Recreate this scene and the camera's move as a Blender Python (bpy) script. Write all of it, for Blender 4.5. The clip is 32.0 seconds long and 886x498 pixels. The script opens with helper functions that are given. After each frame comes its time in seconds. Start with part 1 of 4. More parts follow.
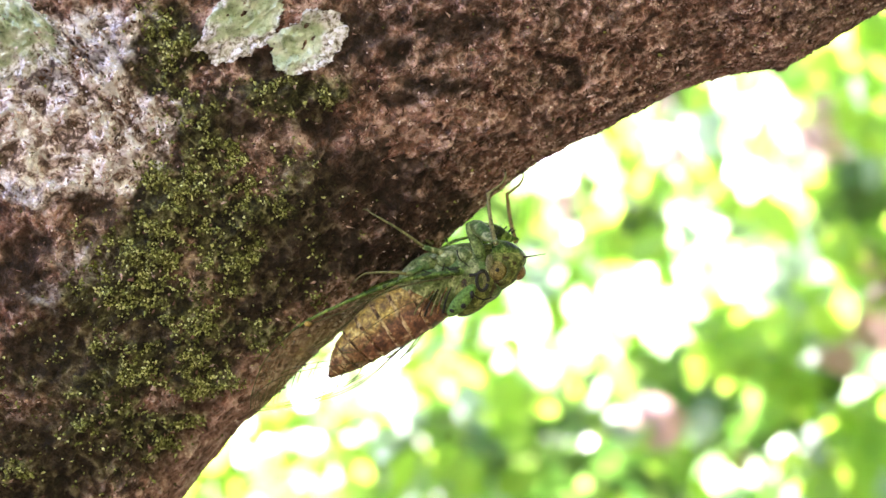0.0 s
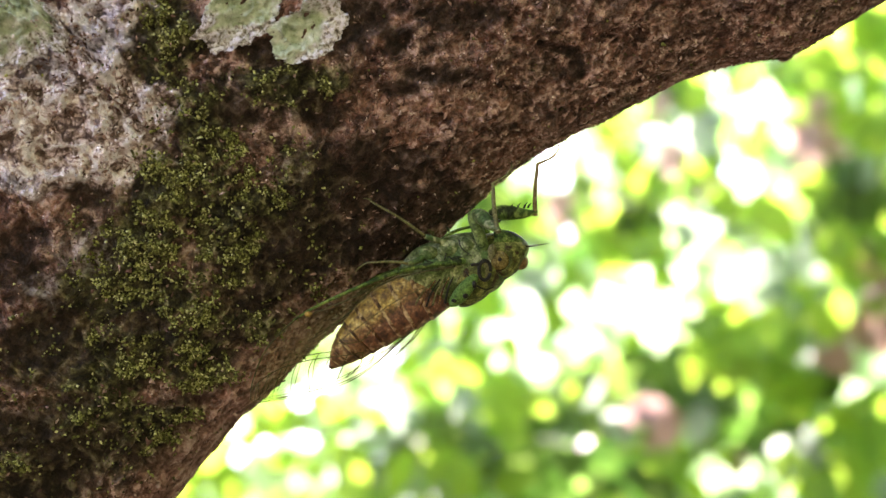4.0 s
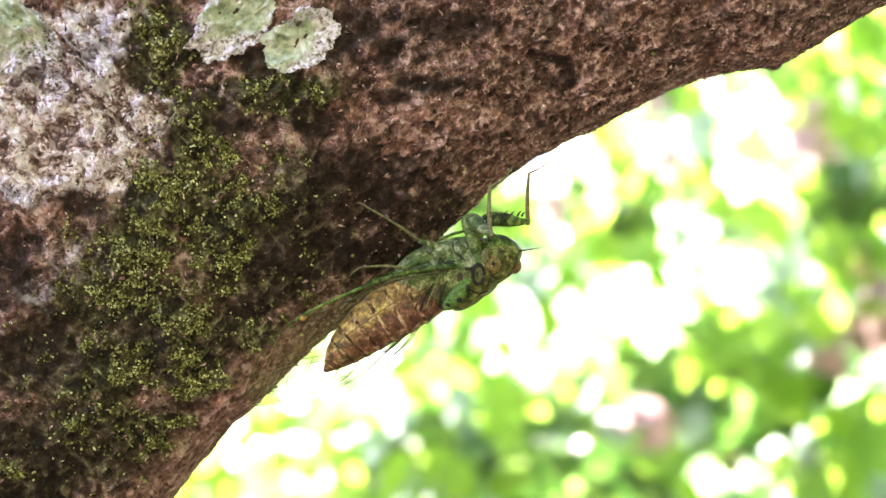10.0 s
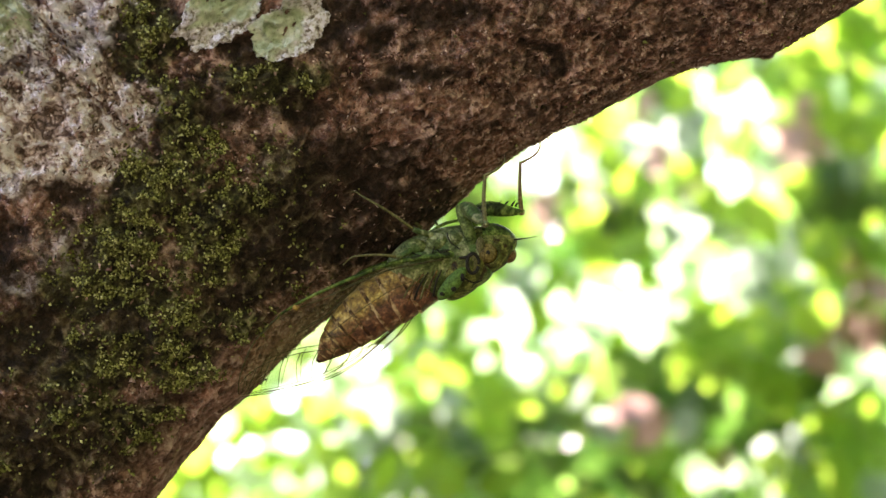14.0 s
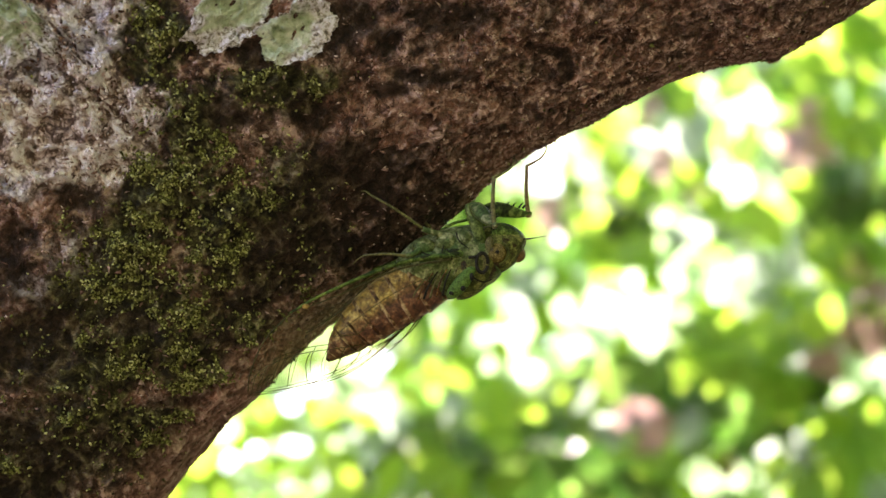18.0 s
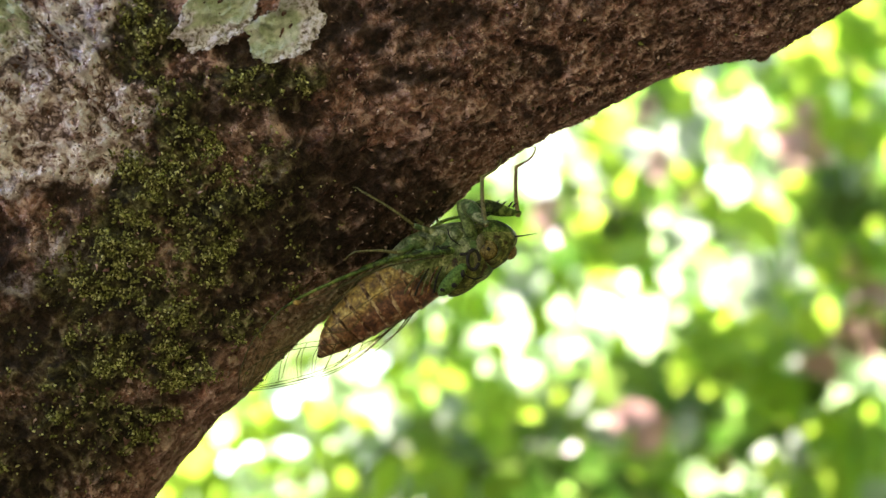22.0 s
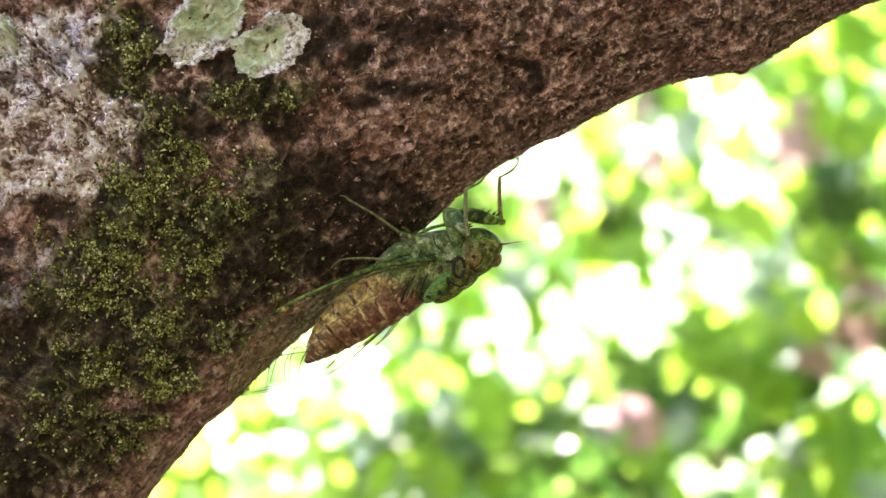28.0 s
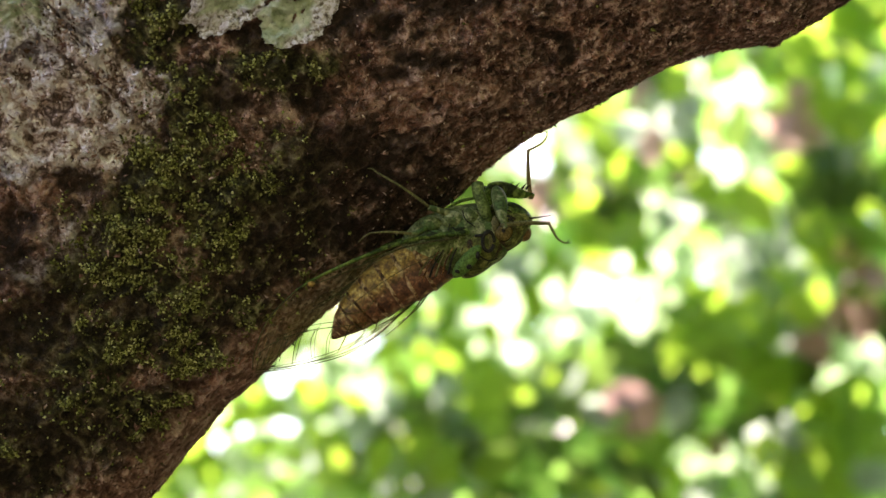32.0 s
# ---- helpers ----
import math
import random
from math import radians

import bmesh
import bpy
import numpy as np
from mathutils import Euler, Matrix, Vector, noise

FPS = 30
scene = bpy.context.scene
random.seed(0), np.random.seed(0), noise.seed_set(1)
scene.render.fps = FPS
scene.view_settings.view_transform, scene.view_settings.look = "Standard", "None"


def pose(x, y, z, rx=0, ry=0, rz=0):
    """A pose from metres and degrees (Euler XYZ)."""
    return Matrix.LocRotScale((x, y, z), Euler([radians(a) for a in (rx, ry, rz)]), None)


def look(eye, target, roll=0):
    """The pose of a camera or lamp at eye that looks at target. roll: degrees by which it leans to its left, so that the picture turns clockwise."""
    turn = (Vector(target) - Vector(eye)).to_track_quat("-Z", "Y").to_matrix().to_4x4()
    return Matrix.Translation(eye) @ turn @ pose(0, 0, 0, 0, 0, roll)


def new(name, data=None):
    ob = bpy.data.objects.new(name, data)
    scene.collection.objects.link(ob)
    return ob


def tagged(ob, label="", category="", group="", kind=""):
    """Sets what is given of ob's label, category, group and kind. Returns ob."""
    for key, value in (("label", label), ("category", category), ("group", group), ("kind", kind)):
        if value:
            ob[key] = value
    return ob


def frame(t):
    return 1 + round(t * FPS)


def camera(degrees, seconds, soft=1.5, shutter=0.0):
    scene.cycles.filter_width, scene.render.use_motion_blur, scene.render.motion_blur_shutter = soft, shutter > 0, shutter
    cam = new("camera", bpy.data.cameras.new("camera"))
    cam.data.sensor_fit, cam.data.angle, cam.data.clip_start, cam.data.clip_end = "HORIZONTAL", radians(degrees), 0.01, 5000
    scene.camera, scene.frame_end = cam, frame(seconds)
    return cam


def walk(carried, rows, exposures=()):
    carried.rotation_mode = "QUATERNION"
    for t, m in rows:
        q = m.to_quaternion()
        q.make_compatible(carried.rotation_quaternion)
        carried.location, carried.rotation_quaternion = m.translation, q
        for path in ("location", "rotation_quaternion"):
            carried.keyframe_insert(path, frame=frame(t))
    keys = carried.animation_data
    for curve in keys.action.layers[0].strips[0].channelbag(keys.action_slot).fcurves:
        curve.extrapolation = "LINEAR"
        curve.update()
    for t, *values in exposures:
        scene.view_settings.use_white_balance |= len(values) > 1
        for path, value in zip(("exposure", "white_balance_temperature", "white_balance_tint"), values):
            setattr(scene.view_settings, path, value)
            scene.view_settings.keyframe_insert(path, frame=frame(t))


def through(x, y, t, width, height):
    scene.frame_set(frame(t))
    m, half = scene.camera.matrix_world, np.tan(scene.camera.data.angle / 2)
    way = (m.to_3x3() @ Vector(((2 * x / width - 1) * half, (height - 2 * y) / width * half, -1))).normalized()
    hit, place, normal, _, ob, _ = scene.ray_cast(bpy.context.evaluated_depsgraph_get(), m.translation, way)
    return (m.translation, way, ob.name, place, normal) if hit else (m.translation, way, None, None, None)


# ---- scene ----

# The limb and its guest are laid out in millimetres in a frame that leans back with the view:
# x to the right, y away from the viewer, z up across the view.
BASE = pose(0, 0, 1.5, 18, 0, 0)
MM = 0.001

def view(x, y, z, rx, ry, rz):
    """The camera's pose from its drift in the leaning frame, mm and degrees."""
    return BASE @ pose(x * MM, y * MM, z * MM, rx, ry, rz) @ pose(0, 0, 0, 90, 0, 0)


DRIFT = [
    (0, view(0.44, -0.73, 0.64, -0.115, -0.059, 0.369)),
    (0.5, view(1.03, -0.69, 0.43, -0.104, -0.050, 0.386)),
    (1, view(1.77, -0.40, 0.07, -0.082, 0.001, 0.410)),
    (1.5, view(-0.86, 0.54, -0.08, -0.094, -0.056, 0.317)),
    (2, view(-1.44, 1.08, -0.34, -0.085, -0.085, 0.294)),
    (2.5, view(-0.92, 1.38, -0.56, -0.072, -0.035, 0.214)),
    (3, view(-0.13, 1.71, -0.74, -0.065, -0.039, 0.226)),
    (3.5, view(-0.31, 1.63, -0.84, -0.062, -0.031, 0.205)),
    (5.5, view(0.16, 0.52, 0.10, -0.063, -0.097, 0.254)),
    (6, view(3.11, 0.54, -0.34, -0.004, 0.039, 0.301)),
    (6.5, view(2.37, 0.81, -0.49, -0.014, -0.058, 0.216)),
    (7, view(-0.98, 1.28, -0.58, -0.027, -0.082, 0.093)),
    (7.5, view(-0.00, 1.09, -0.57, -0.018, -0.083, 0.126)),
    (8, view(0.03, 1.21, -0.56, -0.004, -0.080, 0.154)),
    (8.5, view(0.54, 0.77, -0.51, -0.003, -0.060, 0.164)),
    (9, view(1.55, 0.70, -0.61, 0.030, -0.012, 0.183)),
    (9.5, view(1.92, 0.19, -0.21, -0.007, -0.054, 0.144)),
    (10, view(0.24, -0.06, 0.21, -0.037, -0.092, 0.061)),
    (10.5, view(1.45, -0.31, 0.18, -0.038, -0.045, 0.044)),
    (11, view(1.26, -0.30, 0.20, -0.041, -0.068, -0.063)),
    (11.5, view(0.45, -0.23, 0.16, -0.028, -0.057, -0.112)),
    (12, view(2.37, -0.18, -0.15, -0.004, -0.000, -0.088)),
    (12.5, view(0.01, 0.91, -0.84, 0.073, -0.029, -0.253)),
    (13, view(0.53, 1.85, -1.53, 0.115, 0.039, -0.241)),
    (13.5, view(0.87, 2.38, -1.91, 0.130, 0.053, -0.207)),
    (14, view(0.29, 1.82, -0.97, -0.043, -0.005, -0.263)),
    (14.5, view(0.39, 1.02, -0.82, 0.033, 0.010, -0.224)),
    (16.5, view(0.82, 0.58, -0.79, 0.112, 0.007, -0.083)),
    (17, view(0.62, 0.42, -0.82, 0.108, -0.001, -0.085)),
    (17.5, view(1.32, 0.46, -0.86, 0.116, 0.026, -0.070)),
    (18, view(-0.19, 1.11, -1.13, 0.106, 0.005, -0.124)),
    (18.5, view(0.27, 1.85, -1.39, 0.070, 0.001, -0.143)),
    (19, view(-0.86, 2.38, -1.71, 0.070, 0.035, -0.233)),
    (19.5, view(0.96, 2.67, -2.05, 0.098, 0.078, -0.194)),
    (20, view(1.60, 2.46, -2.11, 0.104, 0.083, -0.200)),
    (20.5, view(0.45, 2.32, -2.16, 0.171, 0.072, -0.236)),
    (21, view(0.62, 2.15, -2.24, 0.202, 0.048, -0.234)),
    (21.5, view(1.23, 1.75, -2.05, 0.193, 0.056, -0.206)),
    (22, view(0.93, 1.19, -1.61, 0.167, 0.002, -0.213)),
    (22.5, view(0.40, 0.59, -1.16, 0.145, -0.005, -0.226)),
    (23, view(1.85, -0.36, -0.61, 0.150, 0.012, -0.182)),
    (23.5, view(0.02, 0.44, -0.98, 0.149, -0.036, -0.294)),
    (24, view(0.06, 0.96, -1.48, 0.174, -0.022, -0.299)),
    (24.5, view(0.53, 1.09, -1.57, 0.177, -0.010, -0.282)),
    (25, view(-0.10, 1.42, -1.69, 0.181, -0.004, -0.304)),
    (25.5, view(1.38, 1.28, -1.71, 0.192, 0.037, -0.255)),
    (27.5, view(1.42, -0.98, 0.08, 0.043, -0.081, -0.307)),
    (28, view(2.97, -1.87, 0.69, -0.056, -0.106, -0.259)),
    (28.5, view(1.66, -1.81, 0.91, -0.142, -0.122, -0.353)),
    (29, view(0.72, -1.05, 0.72, -0.302, -0.154, -0.423)),
    (29.5, view(0.23, -0.76, 0.59, -0.388, -0.142, -0.424)),
    (30, view(-0.82, -0.14, 0.45, -0.506, -0.168, -0.467)),
    (30.5, view(0.00, 0.44, -0.07, -0.535, -0.182, -0.469)),
    (31, view(-0.01, 0.70, -0.23, -0.548, -0.131, -0.444)),
    (31.5, view(-1.95, 1.06, -0.27, -0.563, -0.177, -0.532)),
    (32, view(-1.71, 1.58, -0.76, -0.542, -0.117, -0.544)),
]

cam = camera(30, 32.0)
EXPOSURES = [
    (0, 4.45, 6230, 43), (2, 4.35, 6230, 43), (3, 3.85, 6520, 42), (5.5, 3.58, 6760, 40), (6, 3.48, 6760, 40), (7, 4.18, 6230, 43), (9, 4.18, 6230, 43), (10, 4.45, 6230, 43), (11.3, 4.35, 6230, 43), (12, 3.6, 6620, 40), (13, 3.1, 6940, 37), (14, 3.48, 6860, 37), (14.5, 3.85, 6620, 40),
    (17, 3.58, 6760, 40), (18, 3.38, 6860, 37), (19, 2.8, 7040, 33), (21, 3, 7040, 33), (23, 3.48, 6860, 37), (25, 3.1, 6940, 33), (28, 3.95, 6430, 40), (29, 3.48, 6860, 37), (30, 3.32, 6940, 33), (31, 3.28, 6940, 34), (31.5, 3.2, 6940, 34), (32, 2.9, 7040, 33),
]
walk(cam, DRIFT, EXPOSURES)
cam.data.dof.use_dof = True
cam.data.dof.focus_distance = 0.205
cam.data.dof.aperture_fstop = 67.2 / 3.0

# ---- daylight ----
world = bpy.data.worlds.new("sky")
scene.world = world
world.use_nodes = True
sky = world.node_tree.nodes.new("ShaderNodeTexSky")
sky.sky_type = "NISHITA"
sky.sun_disc = False
SUN_ELEVATION, SUN_AZIMUTH = 42, -20      # degrees; azimuth clockwise from +y
sky.sun_elevation, sky.sun_rotation = radians(SUN_ELEVATION), radians(SUN_AZIMUTH)
back = world.node_tree.nodes["Background"]
back.inputs["Strength"].default_value = 0.105
world.node_tree.links.new(sky.outputs["Color"], back.inputs["Color"])
sun = new("sun", bpy.data.lights.new("sun", "SUN"))
sun.data.energy, sun.data.angle, sun.data.color = 5.0, radians(0.5), (1.0, 0.95, 0.86)
_e, _a = radians(SUN_ELEVATION), radians(SUN_AZIMUTH)
sun_way = Vector((math.sin(_a) * math.cos(_e), math.cos(_a) * math.cos(_e), math.sin(_e)))
sun.matrix_world = look(sun_way * 20, (0, 0, 0))
scene.view_settings.exposure = 0.0

# ---- an unseen wall, added to dim skylight, behind the viewer and to one side ----
def skylight_wall():
    """A ragged dark ring wall with thickness, added to block light, open towards the hedge and the left."""
    bm = bmesh.new()
    rng = random.Random(4)
    n = 90
    inner, outer = [], []
    for i in range(n + 1):
        a = radians(45 + 172 * i / n)      # degrees clockwise from +y
        top = WALL_HEIGHT + 1.2 * math.sin(a * 5) + rng.uniform(-0.7, 0.7)
        for ring, r in ((inner, 7 + rng.uniform(-0.5, 0.5)), (outer, 8.6)):
            x, y = r * math.sin(a), r * math.cos(a)
            ring.append((bm.verts.new((x, y, -0.1)), bm.verts.new((x * 0.95, y * 0.95, top * 0.5)), bm.verts.new((x, y, top))))
    for i in range(n):
        for k in range(2):
            bm.faces.new((inner[i][k], inner[i][k + 1], inner[i + 1][k + 1], inner[i + 1][k]))
            bm.faces.new((outer[i][k], outer[i + 1][k], outer[i + 1][k + 1], outer[i][k + 1]))
        bm.faces.new((inner[i][2], outer[i][2], outer[i + 1][2], inner[i + 1][2]))
    return bm


WALL_HEIGHT = 9.0
# ---- tools ----
def part(name, bm, material, parent=None, label=""):
    """Link a bmesh, or a ready mesh, as one object under parent."""
    if isinstance(bm, bmesh.types.BMesh):
        me = bpy.data.meshes.new(name)
        bm.to_mesh(me)
        bm.free()
    else:
        me = bm
    for p in me.polygons:
        p.use_smooth = True
    me.materials.append(material)
    ob = new(name, me)
    if parent is not None:
        ob.parent = parent
    if label:
        tagged(ob, label)
    return ob


def mesh_from(name, verts, faces):
    """A mesh from arrays: verts (n, 3), faces (m, 3 or 4)."""
    me = bpy.data.meshes.new(name)
    verts, faces = np.asarray(verts, dtype=np.float32), np.asarray(faces, dtype=np.int32)
    k = faces.shape[1]
    me.vertices.add(len(verts))
    me.vertices.foreach_set("co", verts.ravel())
    me.loops.add(faces.size)
    me.loops.foreach_set("vertex_index", faces.ravel())
    me.polygons.add(len(faces))
    me.polygons.foreach_set("loop_start", np.arange(0, faces.size, k, dtype=np.int32))
    me.polygons.foreach_set("use_smooth", np.ones(len(faces), dtype=bool))
    me.update()
    me.validate()
    return me


def lattice(seed):
    return np.random.RandomState(seed).rand(256, 256)


def grain(x, y, scale, seed):
    """Smooth value noise, 0 to 1, with cells of that size."""
    g = lattice(seed)
    x, y = np.asarray(x) / scale + 77.3, np.asarray(y) / scale + 41.9
    i, j = np.floor(x).astype(int), np.floor(y).astype(int)
    u, v = x - i, y - j
    u, v = u * u * (3 - 2 * u), v * v * (3 - 2 * v)
    a, b = g[i % 256, j % 256], g[(i + 1) % 256, j % 256]
    c, d = g[i % 256, (j + 1) % 256], g[(i + 1) % 256, (j + 1) % 256]
    return (a * (1 - u) + b * u) * (1 - v) + (c * (1 - u) + d * u) * v


def rough(x, y, scale, seed, octaves=4):
    total, size = 0, 1.0
    for k in range(octaves):
        total = total + size * (grain(x, y, scale, seed + k) - 0.5)
        scale, size = scale / 2, size / 2
    return total


def smooth_line(knots, n):
    """Catmull-Rom through the knots, n samples a span."""
    k = np.array(knots, dtype=float)
    k = np.vstack([2 * k[0] - k[1], k, 2 * k[-1] - k[-2]])
    out = []
    t = np.linspace(0, 1, n, endpoint=False)[:, None]
    for i in range(1, len(k) - 2):
        p0, p1, p2, p3 = k[i - 1], k[i], k[i + 1], k[i + 2]
        out.append(0.5 * (2 * p1 + (p2 - p0) * t + (2 * p0 - 5 * p1 + 4 * p2 - p3) * t ** 2 + (3 * p1 - p0 - 3 * p2 + p3) * t ** 3))
    out.append(k[-2][None])
    return np.vstack(out)


class Nodes:
    """A short way to write a node material."""

    def __init__(self, name):
        self.mat = bpy.data.materials.new(name)
        self.mat.use_nodes = True
        self.tree = self.mat.node_tree
        self.bsdf = self.tree.nodes["Principled BSDF"]
        self.out = self.tree.nodes["Material Output"]

    def add(self, kind, ins=None, **props):
        n = self.tree.nodes.new(kind)
        for k, v in props.items():
            setattr(n, k, v)
        for k, v in (ins or {}).items():
            self.put(n.inputs[k], v)
        return n

    def put(self, socket, v):
        if isinstance(v, bpy.types.NodeSocket):
            self.tree.links.new(v, socket)
        elif isinstance(v, tuple) and len(v) == 3 and socket.type == "RGBA":
            socket.default_value = (*v, 1)
        else:
            socket.default_value = v

    def coords(self):
        return self.add("ShaderNodeTexCoord").outputs["Object"]

    def noise(self, vec, scale, detail=3.0, roughness=0.55, distortion=0.0):
        return self.add("ShaderNodeTexNoise", {"Vector": vec, "Scale": scale, "Detail": detail, "Roughness": roughness, "Distortion": distortion}).outputs["Fac"]

    def ramp(self, fac, *stops):
        n = self.add("ShaderNodeValToRGB", {"Fac": fac})
        e = n.color_ramp.elements
        while len(e) < len(stops):
            e.new(0.5)
        for el, (p, c) in zip(e, stops):
            el.position = p
            el.color = (*c, 1) if isinstance(c, tuple) else (c, c, c, 1)
        return n.outputs["Color"]

    def math(self, op, a, b=0.0, clamp=False):
        n = self.add("ShaderNodeMath", operation=op, use_clamp=clamp)
        self.put(n.inputs[0], a)
        self.put(n.inputs[1], b)
        return n.outputs[0]

    def mix(self, fac, a, b, blend="MIX"):
        n = self.add("ShaderNodeMix", data_type="RGBA", blend_type=blend)
        self.put(n.inputs[0], fac)
        self.put(n.inputs[6], a)
        self.put(n.inputs[7], b)
        return n.outputs[2]

    def bump(self, height, strength, distance):
        return self.add("ShaderNodeBump", {"Height": height, "Strength": strength, "Distance": distance}).outputs["Normal"]

    def done(self, **ins):
        for k, v in ins.items():
            self.put(self.bsdf.inputs[k.replace("_", " ")], v)
        return self.mat

# ---- materials ----
def bark_material(name, warm=0.0):
    m = Nodes(name)
    c = m.coords()
    big = m.noise(c, 140, 5, 0.6)
    mid = m.noise(c, 480, 6, 0.68, 0.8)
    fine = m.noise(c, 1900, 5, 0.72, 1.0)

    def worms(scale, width):
        """Thin winding ridges."""
        n = m.noise(c, scale, 2.5, 0.55, 1.2)
        return m.ramp(m.math("ABSOLUTE", m.math("SUBTRACT", n, 0.5)), (0.0, 1.0), (width, 0.0))
    ridges = m.math("MAXIMUM", worms(420, 0.034), m.math("MULTIPLY", worms(900, 0.034), 0.85))
    crumb = m.ramp(m.noise(c, 800, 2.0, 0.5, 1.6), (0.40, 0.0), (0.60, 1.0))      # lumps under a millimetre
    grit = m.ramp(m.noise(c, 2300, 2.0, 0.5, 1.0), (0.38, 0.0), (0.62, 1.0))
    red = m.ramp(mid, (0.36, (0.07, 0.030, 0.020)), (0.46, (0.28, 0.125, 0.088)), (0.56, (0.46, 0.23, 0.165)), (0.66, (0.64, 0.38, 0.29)))
    brown = m.ramp(mid, (0.36, (0.05, 0.026, 0.018)), (0.48, (0.215, 0.118, 0.086)), (0.63, (0.50, 0.32, 0.25)))
    col = m.mix(m.ramp(big, (0.36, warm), (0.56, 1.0)), brown, red)

    def cover(name):
        return m.add("ShaderNodeAttribute", attribute_name=name).outputs["Fac"]
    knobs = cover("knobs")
    # High on worn ridge tops, low in pits; drives the tones below.
    wear_shade = m.math("ADD", m.math("MULTIPLY", crumb, 0.26), m.math("ADD", m.math("MULTIPLY", knobs, 0.62), m.math("MULTIPLY", grit, 0.12)))
    col = m.mix(m.ramp(wear_shade, (0.52, 0.0), (0.82, 0.85)), col, (0.76, 0.51, 0.43))
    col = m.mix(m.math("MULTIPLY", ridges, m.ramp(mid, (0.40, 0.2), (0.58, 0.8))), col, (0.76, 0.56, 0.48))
    # Pits are multiplied almost black: shade of the relief put into the colour.
    col = m.mix(0.9, col, m.ramp(wear_shade, (0.12, 0.09), (0.36, 0.46), (0.62, 0.95)), "MULTIPLY")
    # Bare bark; on the underside its paleness also paints light bounced from below.
    wood = m.ramp(m.math("ADD", m.math("MULTIPLY", mid, 0.5), m.math("MULTIPLY", wear_shade, 0.5)), (0.28, (0.12, 0.06, 0.045)), (0.48, (0.40, 0.22, 0.165)), (0.70, (0.72, 0.52, 0.44)))
    col = m.mix(m.math("MULTIPLY", cover("plate"), 0.88), col, wood)
    # Dark bark stains, with the limb's underside shade put into the same colour.
    scar_shade = m.ramp(m.math("ADD", m.math("MULTIPLY", mid, 0.6), m.math("MULTIPLY", wear_shade, 0.4)), (0.36, (0.012, 0.007, 0.004)), (0.60, (0.030, 0.017, 0.010)), (0.80, (0.09, 0.055, 0.038)))
    col = m.mix(m.math("MULTIPLY", cover("scar_shade"), 0.88), col, scar_shade)
    film = m.ramp(wear_shade, (0.20, (0.010, 0.009, 0.004)), (0.46, (0.038, 0.040, 0.012)), (0.68, (0.125, 0.13, 0.040)), (0.90, (0.34, 0.34, 0.15)))
    col = m.mix(m.math("MULTIPLY", cover("moss"), 0.93), col, film)
    speckle = m.math("ADD", m.math("MULTIPLY", wear_shade, 0.8), m.math("MULTIPLY", big, 0.2))
    chalk = m.ramp(speckle, (0.20, (0.11, 0.070, 0.058)), (0.32, (0.36, 0.255, 0.225)), (0.44, (0.74, 0.59, 0.56)), (0.54, (0.97, 0.90, 0.91)))
    violet = m.ramp(wear_shade, (0.12, (0.17, 0.14, 0.16)), (0.36, (0.50, 0.45, 0.54)), (0.66, (0.86, 0.82, 0.94)))
    chalk = m.mix(cover("violet"), chalk, violet)
    col = m.mix(cover("crust"), col, chalk)
    relief = m.math("ADD", m.math("ADD", m.math("MULTIPLY", mid, 1.2), m.math("MULTIPLY", fine, 0.12)), m.math("ADD", m.math("MULTIPLY", wear_shade, 0.8), m.math("MULTIPLY", ridges, 0.4)))
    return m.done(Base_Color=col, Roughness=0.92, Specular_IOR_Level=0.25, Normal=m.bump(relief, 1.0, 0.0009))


def speck_material(name, *stops, roughness=0.85):
    """Grains that differ one from the next."""
    m = Nodes(name)
    r = m.add("ShaderNodeNewGeometry").outputs["Random Per Island"]
    fine = m.noise(m.coords(), 4000, 2)
    col = m.mix(0.3, m.ramp(r, *stops), m.ramp(fine, (0.35, 0.1), (0.65, 0.9)), "OVERLAY")
    return m.done(Base_Color=col, Roughness=roughness, Specular_IOR_Level=0.25)


def lichen_material():
    m = Nodes("leafy_lichen")
    c = m.coords()
    rim = m.add("ShaderNodeAttribute", attribute_name="rim").outputs["Fac"]
    a, b = m.noise(c, 450, 5, 0.65), m.noise(c, 1700, 4, 0.7)
    green = m.ramp(a, (0.35, (0.27, 0.35, 0.20)), (0.5, (0.50, 0.58, 0.40)), (0.65, (0.76, 0.80, 0.66)))
    white = m.ramp(b, (0.38, (0.20, 0.16, 0.14)), (0.47, (0.55, 0.50, 0.47)), (0.55, (0.90, 0.87, 0.96)))
    col = m.mix(rim, green, white)
    col = m.mix(m.math("MULTIPLY", m.ramp(b, (0.30, 1.0), (0.42, 0.0)), 0.7), col, (0.07, 0.06, 0.045))
    return m.done(Base_Color=col, Roughness=0.9, Specular_IOR_Level=0.2, Normal=m.bump(m.math("ADD", a, b), 1.0, 0.0009))


def skin_material(name, *stops, scale=900, roughness=0.55, blotch=None):
    """The horny skin of the insect, mottled at two scales."""
    m = Nodes(name)
    c = m.coords()
    a, b = m.noise(c, scale, 4, 0.6, 0.5), m.noise(c, scale * 4, 3, 0.6)
    col = m.ramp(a, *stops)
    if blotch:
        col = m.mix(m.ramp(m.noise(c, scale * 0.55, 3, 0.5), (0.56, 0.0), (0.62, 1.0)), col, blotch)
    col = m.mix(0.6, col, m.ramp(b, (0.35, 0.08), (0.65, 0.85)), "OVERLAY")
    return m.done(Base_Color=col, Roughness=roughness, Specular_IOR_Level=0.15, Normal=m.bump(b, 0.35, 0.0001))


def plain(name, rgb, roughness=0.6, **more):
    m = Nodes(name)
    return m.done(Base_Color=rgb, Roughness=roughness, **more)


